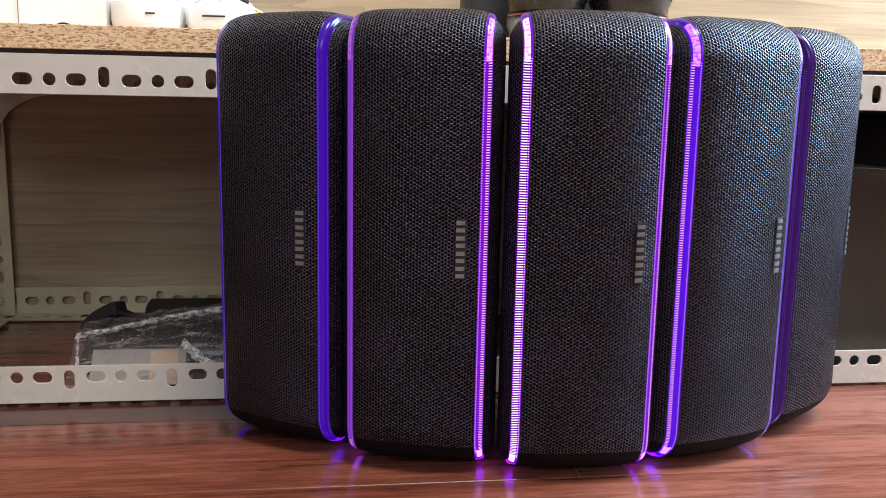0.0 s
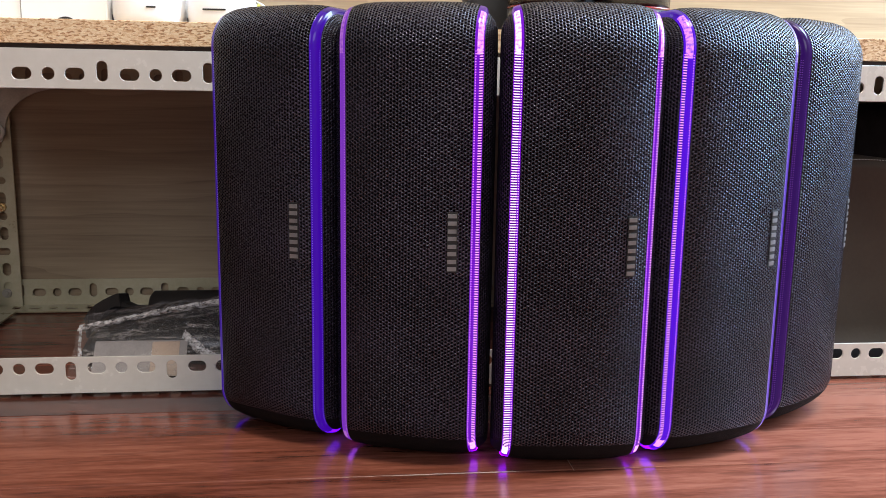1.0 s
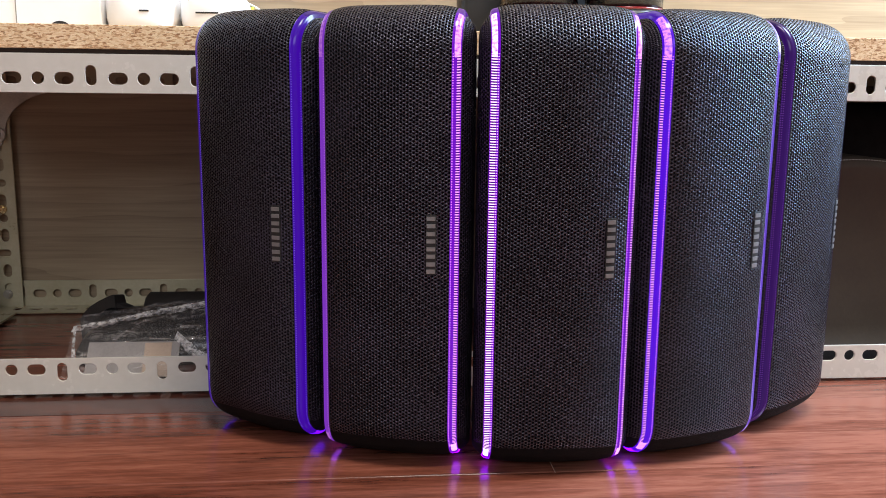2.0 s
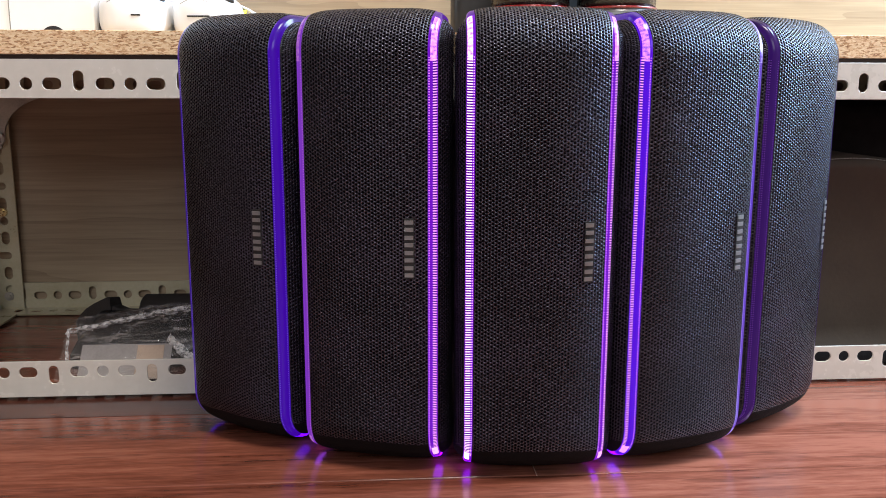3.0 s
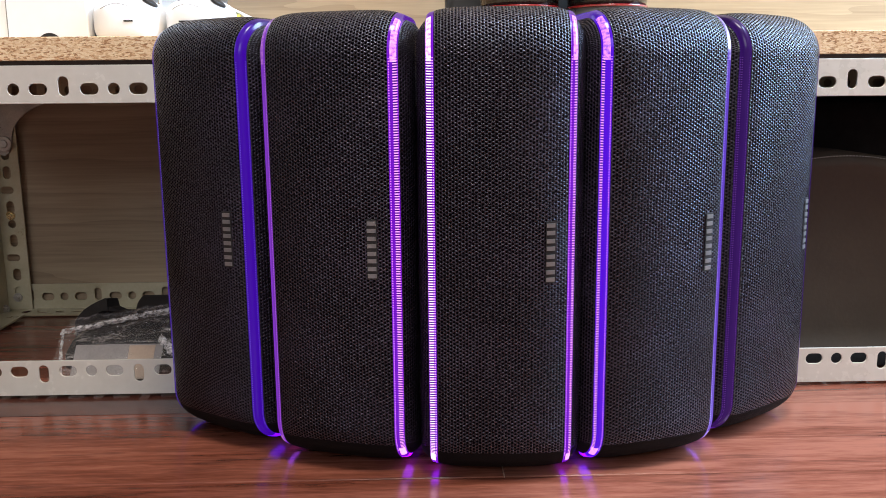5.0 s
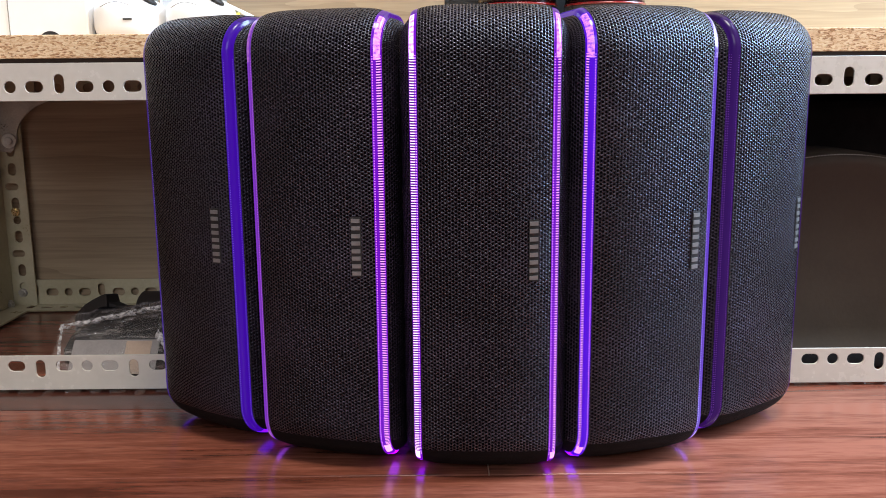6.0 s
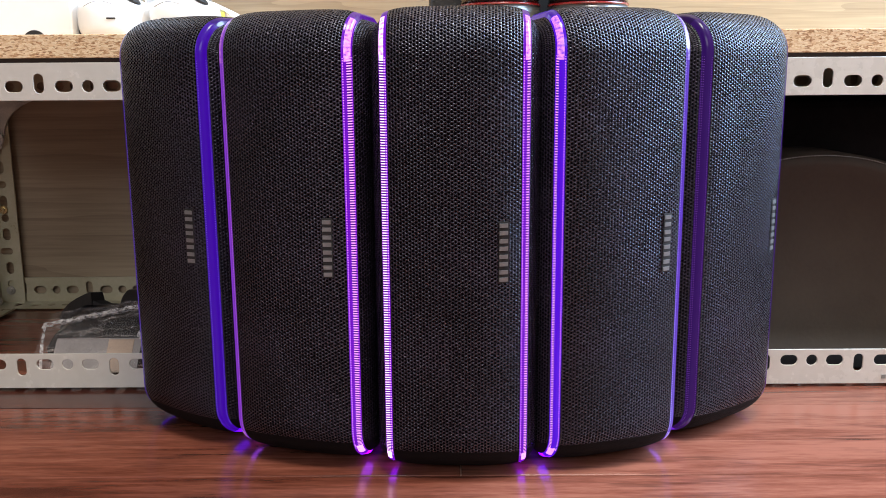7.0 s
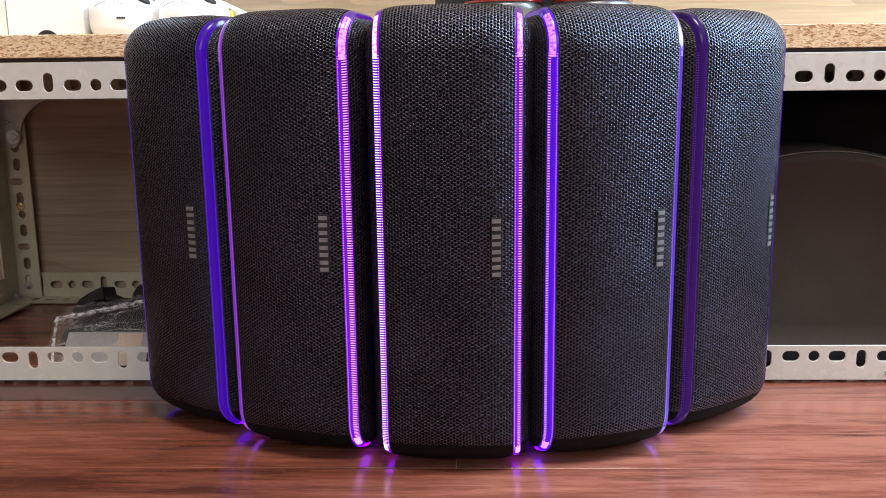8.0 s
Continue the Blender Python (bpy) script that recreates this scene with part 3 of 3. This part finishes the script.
# emblem: a thin dark backing with plain raised bars, two by two
ME_EMBLEM = front_slab("emblem", 0.0254, 0.0314, 0.1262, 0.1626, 0.0004, M_DARK)
ME_BARS = [front_slab("bar", 0.0259, 0.0309, z, z + 0.0024, 0.0010, M_SILVER) for z in (0.1270 + (k // 2) * 0.0092 + (k % 2) * 0.0044 for k in range(8))]


def speaker(x, y, turn, left, right, label):
    """An upright speaker; x, y is the middle between its two strips, left and right its strips' materials."""
    s = empty("speaker")
    s.matrix_world = pose(x, y, 0, 0, 0, turn) @ Matrix.Translation((0, 0.0335, 0.0004))
    part("grille", ME_FRONT, M_GRILLE, s)
    for me in ME_SHADED_ENDS:
        part("shaded_end", me, M_SHADED_END, s, "lower end painted black for shade")
    part("rubber_foot", box(-0.030, -0.015, -0.0004, 0.030, 0.012, 0.0036, 0.0010), M_DARK, s)
    for me in ME_SIDES:
        part("side_panel", me, M_GRILLE, s)
    part("light_strip", skin_mesh("light_strip", mirrored(STRIP)[::-1], left, True), left, s, "glowing violet light strip")
    part("light_strip", skin_mesh("light_strip", STRIP, right, True), right, s, "glowing violet light strip")
    badge = part("emblem", ME_EMBLEM, M_DARK, s, "small dark emblem with silver bars")
    for me in ME_BARS:
        part("bar", me, M_SILVER, badge, "silver bar")
    return tagged(s, label, "speaker", "row of speakers")


M_S_VIOLET = strip_material("violet strip", VIOLET, 0.24, (0.32, 0.22, 1.0), 0.7, 2.0, 3.0)
M_S_FAINT = strip_material("faint violet strip", VIOLET, 0.14, (0.4, 0.3, 1.0), 0.6, 2.0, 3.0)
M_S_DIM = strip_material("dim violet strip", (0.040, 0.004, 0.16), 0.50, (0.35, 0.12, 0.7), 0.5, 0.70, 0.78)
M_S_PINK = strip_material("magenta strip with rungs", MAGENTA, 0.7, PINK, 1.5, 0.38, 0.80, 0.9)
M_S_SIDE = strip_material("thin magenta strip", (0.30, 0.05, 0.78), 0.6, PINK, 0.4, 2.0, 3.0, 0.7)
M_S_WHITE = strip_material("white violet strip with rungs", MAGENTA, 0.8, WHITE_PINK, 1.6, 0.20, 0.80, 1.0)
M_S_EDGE = strip_material("violet strip with narrow rungs", MAGENTA, 0.7, PINK, 1.35, 0.34, 0.74, 1.0)
M_S_HALF = strip_material("violet strip with rungs along one side", VIOLET, 0.5, PINK, 1.3, 0.58, 0.85, 0.7)
M_S_THIN = strip_material("thin pale violet strip", (0.12, 0.045, 0.62), 0.8, (0.5, 0.4, 1.0), 1.0, 2.0, 3.0, 0.9)
LAB = "dull black-covered upright speaker with %s light strips"
speaker(-0.0342, 0.5689, -35.6, M_S_FAINT, M_S_VIOLET, LAB % "deep violet")
speaker(0.0542, 0.5185, -17.6, M_S_SIDE, M_S_PINK, LAB % "magenta")
speaker(0.1548, 0.4952, -2.3, M_S_WHITE, M_S_EDGE, LAB % "pale pink")
speaker(0.2540, 0.5127, 17.4, M_S_HALF, M_S_THIN, LAB % "violet half-bright")
speaker(0.3437, 0.5685, 35.7, M_S_DIM, M_S_DIM, LAB % "dim purple")


# ---- things under the shelf ----
def bag():
    """Black soft case standing on its edge, rounded top, with a stitched seam."""
    b = empty("bag", 0.455, 0.735, 0.0)
    bm = bmesh.new()
    w, h, n = 0.125, 0.181, 40
    # outline of the case in x, z with its top corners widely rounded
    loop = []
    for i in range(n + 1):
        a = math.pi * i / n
        c, s = math.cos(a), math.sin(a)
        loop.append((-w * math.copysign(abs(c) ** 0.95, c), 0.090 + (h - 0.090) * abs(s)))
    loop = [(-w, 0.006), (-w, 0.05)] + loop + [(w, 0.05), (w, 0.006)]
    rows = []
    for d, inset in ((-0.042, 0.016), (-0.0465, 0.010), (-0.046, 0.004), (-0.040, 0.0), (0.03, 0.0), (0.042, 0.006), (0.045, 0.014)):
        rows.append([bm.verts.new((x * (1 - inset / w), d, 0.003 + max(z - inset, 0.001))) for x, z in loop])
    for a, c in zip(rows, rows[1:]):
        for i in range(len(loop)):
            j = (i + 1) % len(loop)
            bm.faces.new((a[i], a[j], c[j], c[i]))
    for r, flip in ((rows[0], 1), (rows[-1], -1)):
        bm.faces.new(r[::flip])
    part("body", bm, M_LEATHER, b)
    # Black strip put in for the shade behind the lower rail.
    part("shade_band", box(-0.112, -0.0492, 0.003, 0.112, -0.0425, 0.0185, 0.002), M_DULL_BLACK, b, "black band for the rail's shade")
    bm = bmesh.new()
    pts = [(x * (1 - 0.002 / w), 0.003 + z - 0.002) for x, z in loop[2:-2]]
    for (xa, za), (xb, zb) in zip(pts, pts[1:]):
        length = math.hypot(xb - xa, zb - za)
        k = max(1, round(length / 0.0026))
        for q in range(k):
            f0, f1 = q / k, (q + 0.62) / k
            p0, p1 = Vector((xa + (xb - xa) * f0, -0.0446, za + (zb - za) * f0)), Vector((xa + (xb - xa) * f1, -0.0446, za + (zb - za) * f1))
            side = Vector((-(p1 - p0).z, 0, (p1 - p0).x)).normalized() * 0.00035
            up = Vector((0, -0.0006, 0))
            vs = [bm.verts.new(p) for p in (p0 - side, p1 - side, p1 + side, p0 + side)]
            vt = [bm.verts.new(v.co + up) for v in vs]
            bm.faces.new(vt)
            for i in range(4):
                bm.faces.new((vs[i], vs[(i + 1) % 4], vt[(i + 1) % 4], vt[i]))
    part("stitching", bm, M_THREAD, b, "pale stitched seam")
    return tagged(b, "black leatherette soft case with rounded stitched top", "bag")


bag()
# plain black form that fills the space behind the bag
dark = empty("black_bulk", 0.66, 0.87, 0)
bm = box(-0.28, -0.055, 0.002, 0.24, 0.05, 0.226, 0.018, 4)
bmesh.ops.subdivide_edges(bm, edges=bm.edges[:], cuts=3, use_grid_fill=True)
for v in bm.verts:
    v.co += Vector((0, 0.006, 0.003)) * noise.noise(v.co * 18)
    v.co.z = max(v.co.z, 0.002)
part("cover", bm, M_DULL_BLACK, dark)
tagged(dark, "plain black bulky form behind the bag", "case")


def soft_lump(x0, x1, y0, y1, top, seed, n=14):
    """A closed soft body over a rectangle, its top height given by a function of x and y."""
    bm = bmesh.new()
    up, low = [], []
    for j in range(n + 1):
        ru, rl = [], []
        for i in range(2 * n + 1):
            x, y = x0 + (x1 - x0) * i / (2 * n), y0 + (y1 - y0) * j / n
            edge = min(i, 2 * n - i) / 3.0
            edge = min(1.0, edge, j / 2.0, (n - j) / 2.0)
            k = math.sqrt(max(0.0, 1 - (1 - edge) ** 2))
            z = 0.004 + (top(x, y) - 0.004) * (0.45 + 0.55 * k)
            z += 0.0018 * noise.noise(Vector((x * 70 + seed, y * 70, 0)))
            ru.append(bm.verts.new((x, y, z)))
            rl.append(bm.verts.new((x, y, 0.001)))
        up.append(ru)
        low.append(rl)
    for j in range(n):
        for i in range(2 * n):
            bm.faces.new((up[j][i], up[j][i + 1], up[j + 1][i + 1], up[j + 1][i]))
            bm.faces.new((low[j][i], low[j + 1][i], low[j + 1][i + 1], low[j][i + 1]))
    ring = [(0, i) for i in range(2 * n)] + [(j, 2 * n) for j in range(n)] + [(n, i) for i in range(2 * n, 0, -1)] + [(j, 0) for j in range(n, 0, -1)]
    for (ja, ia), (jb, ib) in zip(ring, ring[1:] + ring[:1]):
        bm.faces.new((up[ja][ia], low[ja][ia], low[jb][ib], up[jb][ib]))
    return bm


def packet():
    """Black folded pouch in crinkled clear film, with a pale paper band and two black flaps behind."""
    def sloped(bm):
        """Lets the lower front bulge towards the room."""
        for v in bm.verts:
            if v.co.y < -0.02:
                v.co.y -= 0.030 * max(0.0, 1 - v.co.z / 0.034)
        return bm

    p = empty("packet", -0.150, 0.760, 0.0)
    part("pouch", soft_lump(-0.056, 0.085, -0.034, 0.030, lambda x, y: 0.024 + 0.10 * (x + 0.052) * 0.9 * (y + 0.034) / 0.064 + 0.22 * (y + 0.034), 3), M_GLASSY_BLACK, p)
    part("paper_band", sloped(box(-0.040, -0.0405, 0.002, 0.034, -0.0390, 0.0255, 0.0004)), M_LABEL, p, "grey paper band", smooth=False)
    part("label", sloped(box(0.006, -0.0418, 0.002, 0.028, -0.0407, 0.0250, 0.0003)), M_TAN, p, "tan paper label", smooth=False)
    # flaps: the first a leaning quarter round, the second a roll
    bm = bmesh.new()
    prof = [(-0.070, 0.026), (-0.066, 0.0325), (-0.060, 0.0385), (-0.053, 0.0430), (-0.046, 0.0465), (-0.040, 0.0490), (-0.0385, 0.0485), (-0.037, 0.0410), (-0.030, 0.0375), (-0.006, 0.0365)]
    front = [bm.verts.new((x, 0.026, z)) for x, z in prof]
    back = [bm.verts.new((x + 0.004, 0.044, z - 0.004)) for x, z in prof]
    fb = [bm.verts.new((x + 0.006, 0.010, 0.012)) for x, z in prof]
    bb = [bm.verts.new((x + 0.006, 0.050, 0.001)) for x, z in prof]
    for i in range(len(prof) - 1):
        for a, c in ((fb, front), (front, back), (back, bb), (bb, fb)):
            bm.faces.new((a[i], a[i + 1], c[i + 1], c[i]))
    for i in (0, -1):
        bm.faces.new((fb[i], front[i], back[i], bb[i]))
    part("flap", bm, M_FLAP, p, smooth=False)
    bm = lathe([(0, 0), (0.018, 0.0), (0.0215, 0.003), (0.0215, 0.080), (0, 0.080)], 32)
    part("roll", moved(bm, Matrix.Translation((-0.016, 0.052, 0.0232)) @ Matrix.Rotation(math.pi / 2, 4, "Y")), M_FLAP, p)
    # film: a crumpled sheet over the front and top
    rng = random.Random(11)
    bm = bmesh.new()
    nx, ny = 58, 30
    grid = []
    for j in range(ny + 1):
        row = []
        for i in range(nx + 1):
            x = -0.057 + 0.147 * i / nx
            s = j / ny
            ridge = 0.036 + 0.15 * (x + 0.057)
            if s < 0.45:
                y, z = -0.043 + 0.010 * s / 0.45, 0.002 + (ridge - 0.006) * s / 0.45
            else:
                q = (s - 0.45) / 0.55
                y = -0.033 + 0.045 * q
                z = ridge - 0.004 + 0.004 * math.sin(q * math.pi)
            c = Vector((x, y, z))
            d = 0.0035 * noise.noise(c * 75) + 0.0030 * abs(noise.noise(c * 150 + Vector((4, 4, 4)))) + rng.uniform(-0.0007, 0.0007)
            row.append(bm.verts.new(c + Vector((rng.uniform(-0.0008, 0.0008), -abs(d) if s < 0.5 else d, d if s > 0.1 else 0))))
        grid.append(row)
    for j in range(ny):
        for i in range(nx):
            q = (grid[j][i], grid[j][i + 1], grid[j + 1][i + 1], grid[j + 1][i])
            bm.faces.new((q[0], q[1], q[2]))
            bm.faces.new((q[0], q[2], q[3]))
    part("film", sloped(bm), M_FILM, p, "crinkled clear wrapping film", smooth=False)
    for way, wide in (([(-0.046, -0.0425, 0.002), (-0.052, -0.0400, 0.020), (-0.0545, -0.0375, 0.036)], 0.0045),
                      ([(-0.056, -0.0370, 0.0345), (-0.030, -0.0365, 0.0390), (-0.005, -0.0330, 0.0435), (0.020, -0.0300, 0.0480), (0.062, -0.0260, 0.0535)], 0.0052),
                      ([(0.030, -0.0400, 0.030), (0.044, -0.0420, 0.020), (0.060, -0.0420, 0.012)], 0.006)):
        bm = bmesh.new()
        last = None
        n = 40
        for i in range(n + 1):
            s = i / n * (len(way) - 1)
            k = min(int(s), len(way) - 2)
            at = Vector(way[k]).lerp(Vector(way[k + 1]), s - k)
            w = wide * (0.7 + 0.6 * abs(noise.noise(at * 120)))
            ring = []
            for q in range(7):
                a = -0.5 + q / 6
                ring.append(bm.verts.new(at + Vector((a * w * 0.5, -0.0022 * math.cos(a * 3) + rng.uniform(-0.0008, 0.0008), a * w * 1.2 + rng.uniform(-0.0006, 0.0006)))))
            if last:
                for q in range(6):
                    bm.faces.new((last[q], last[q + 1], ring[q + 1], ring[q]))
            last = ring
        part("film_fold", sloped(bm), M_FOLD, p, "bunched milky film fold", smooth=False)
    return tagged(p, "black pouch wrapped in crinkled clear film on floor", "packet")


packet()


# ---- things on the shelf ----
TOP = 0.2795
wb = empty("white_carton", -0.40, 0.90, TOP)
part("body", box(-0.30, -0.105, 0.0005, 0.212, 0.05, 0.26, 0.0012), M_CARD, wb, smooth=False)
part("lid_seam", box(0.1405, -0.1056, 0.001, 0.1412, -0.1045, 0.26), M_STAMP, wb, smooth=False)
bm = lathe([(0.0112, 0), (0.0112, 0.0006), (0, 0.0006)], 32)
for v in bm.verts:
    v.co.y = max(v.co.y, 0)
part("thumb_notch", moved(bm, Matrix.Translation((0.177, -0.1051, 0.0006)) @ Matrix.Rotation(math.pi / 2, 4, "X")), M_DARK, wb, "dark half-round thumb notch", smooth=False)
tagged(wb, "plain white card box with a thumb notch", "box")


def gadget(x, y, turn, w, label, slot_x, slot_w):
    """A rounded white plastic shell with a dark slot, a grey side joint and a dark window on its shoulder."""
    g = empty("gadget", x, y, TOP, turn)
    bm = bmesh.new()
    bmesh.ops.create_uvsphere(bm, u_segments=40, v_segments=24, radius=1)
    for v in bm.verts:
        c = v.co.copy()
        f = lambda q, e: math.copysign(abs(q) ** e, q)
        v.co = Vector((f(c.x, 0.58) * w / 2, f(c.y, 0.6) * 0.034, 0.0215 + f(c.z, 0.62) * 0.021))
    part("shell", bm, M_WHITE, g)
    part("slot", box(slot_x - slot_w / 2, -0.0352, 0.0205, slot_x + slot_w / 2, -0.0300, 0.0219, 0.0004), M_DARK, g, "dark narrow slot", smooth=False)
    bm = bmesh.new()
    bmesh.ops.create_uvsphere(bm, u_segments=24, v_segments=14, radius=1)
    part("window", moved(bm, Matrix.Translation((w * 0.36, -0.018, 0.0385)) @ Matrix.Rotation(0.55, 4, "Y") @ Matrix.Diagonal((0.0075, 0.009, 0.0028, 1))), M_DARK, g, "dark window")
    bm = box(-w / 2 - 0.0015, -0.012, 0.0012, -w / 2 + 0.004, 0.012, 0.016, 0.0015)
    part("side_joint", bm, M_GREY, g, "grey side joint")
    bm = box(-w * 0.32, -0.016, 0.040, w * 0.34, 0.02, 0.0475, 0.003, 3)
    part("top_cover", bm, M_GREY, g, "grey top cover")
    # a fine moulded line over the shoulder
    bm = bmesh.new()
    pts = [Vector((w * (-0.30 + 0.42 * i / 14), -0.0338 + 0.006 * (i / 14 - 0.5) ** 2, 0.0315 + 0.0035 * math.sin(math.pi * i / 14) + 0.002 * i / 14)) for i in range(15)]
    for p, q in zip(pts, pts[1:]):
        bm.faces.new([bm.verts.new(v) for v in (p, q, q + Vector((0, -0.0004, 0.0005)), p + Vector((0, -0.0004, 0.0005)))])
    part("moulded_line", bm, M_STAMP, g, smooth=False)
    return tagged(g, label, "gadget", "white gadgets on the shelf")


gadget(-0.1573, 0.822, 2, 0.0605, "white rounded plastic gadget with grey top cover", 0.006, 0.008)
gadget(-0.095, 0.832, -4, 0.058, "white rounded plastic gadget with long dark slot", -0.001, 0.020)
wp = empty("white_pouch", -0.090, 0.884, TOP)
bm = bmesh.new()
rows = []
for yy, sc in ((-0.03, 0.9), (-0.034, 0.96), (-0.02, 1.0), (0.02, 1.0), (0.03, 0.94)):
    rows.append([bm.verts.new((x * (0.6 + 0.4 * sc), yy, 0.001 + z * sc)) for x, z in ((-0.05, 0.0), (-0.05, 0.05), (-0.02, 0.050), (0.005, 0.043), (0.028, 0.032), (0.046, 0.018), (0.052, 0.0))])
for a, c in zip(rows, rows[1:]):
    for i in range(7):
        bm.faces.new((a[i], a[(i + 1) % 7], c[(i + 1) % 7], c[i]))
bm.faces.new(rows[0])
bm.faces.new(rows[-1][::-1])
part("body", bm, M_WHITE, wp, smooth=False)
bm = box(0.0195, -0.0350, 0.016, 0.0265, -0.0310, 0.0310, 0.0003)
part("label", bm, M_YELLOW, wp, "small yellow label", smooth=False)
tagged(wp, "white sloping plastic case with a yellow label", "case")


def lens(x, y, r, label):
    """A camera lens standing on its mount: satin grey base, red ring, black barrel with a ribbed grip."""
    g = empty("camera_lens", x, y, TOP)
    part("mount", lathe([(0, 0.0005), (r * 0.86, 0.0005), (r * 0.90, 0.002), (r * 0.90, 0.014), (r * 0.98, 0.022), (r * 0.98, 0.0288), (0, 0.0288)], 64), M_GREY, g, "satin grey base")
    part("ring", lathe([(0, 0.0290), (r * 1.0, 0.0290), (r * 1.012, 0.0298), (r * 1.0, 0.0308), (0, 0.0308)], 64), M_RED, g, "glossy red ring")
    part("barrel", lathe([(0, 0.0310), (r * 0.97, 0.0310), (r * 0.97, 0.040), (r * 1.02, 0.043), (r * 1.02, 0.075), (r * 0.95, 0.079), (r * 0.95, 0.11), (0, 0.11)], 64), M_GLASSY_BLACK, g)
    for k in range(48):
        a = 2 * math.pi * k / 48
        bm = box(-0.0012, -0.001, 0.046, 0.0012, 0.0008, 0.072)
        part("grip_rib", moved(bm, Matrix.Rotation(a, 4, "Z") @ Matrix.Translation((0, -r * 1.02, 0))), M_DARK, g, smooth=False)
    return tagged(g, label, "camera lens", "lenses on the shelf")


lens(0.199, 0.80, 0.0365, "black camera lens with red ring standing on shelf")
lens(0.2785, 0.80, 0.0365, "black camera lens with red ring standing on shelf")
cam_body = empty("photo_camera", 0.222, 0.880, TOP)
part("body", box(-0.088, -0.026, 0.0005, 0.104, 0.026, 0.078, 0.008, 3), M_DARK, cam_body)
part("prism_hump", box(-0.030, -0.022, 0.070, 0.030, 0.022, 0.098, 0.008, 3), M_DARK, cam_body)
part("dial", moved(lathe([(0, 0), (0.009, 0), (0.009, 0.007), (0.008, 0.008), (0, 0.008)], 28), Matrix.Translation((0.070, 0, 0.0782))), M_GLASSY_BLACK, cam_body)
tagged(cam_body, "black camera body standing behind the lenses", "camera")

# stamped mark on the lower rail
mark = empty("stamped_mark", 0, 0, 0)
for k in range(4):
    part("bar", box(0.497 + k * 0.0044, YF - 0.00335, 0.0068, 0.5003 + k * 0.0044, YF - 0.0028, 0.0100), M_STAMP, mark, smooth=False)
tagged(mark, "faint grey stamped bars on the cream steel rail", "mark", "", "structure")


# ---- floor planks ----
floor = tagged(part("floor", box(-2.4, -2.44, -0.1, 1.36, WALL_Y, -0.0010), M_SEAM, smooth=False), "reddish brown laminate plank floor", "floor", "", "structure")
PW = 0.118
random.seed(4)
SHIFT = {0: -0.143 - 0.9, 1: 0.40 - 1.2, -1: 0.158 - 1.2, -2: -0.55}
plank_cache = {}
for row in range(-24, 4):
    y0 = 0.613 + row * PW
    x = SHIFT.get(row, -random.random() * 1.2)
    while x > -2.4:
        x -= 1.2
    while x < 1.36:
        a, b = max(x, -2.4), min(x + 1.2, 1.36)
        ya, yb = max(y0, -2.44), min(y0 + PW, WALL_Y)
        if b - a > 0.01 and yb - ya > 0.01:
            key = (round(b - a, 4), round(yb - ya, 4))
            if key not in plank_cache:
                bm = box(0.0, 0.0005, -0.0058, key[0] - 0.0009, key[1] - 0.0005, 0.0)
                top = [e for e in bm.edges if all(v.co.z > -0.001 for v in e.verts)]
                bmesh.ops.bevel(bm, geom=top, offset=0.0004, segments=1, affect="EDGES")
                me = bpy.data.meshes.new("plank")
                bmesh.ops.recalc_face_normals(bm, faces=bm.faces)
                bm.to_mesh(me)
                bm.free()
                plank_cache[key] = me
            pl = part("plank", plank_cache[key], M_FLOOR, floor)
            pl.location = (a, ya, 0)
        x += 1.2
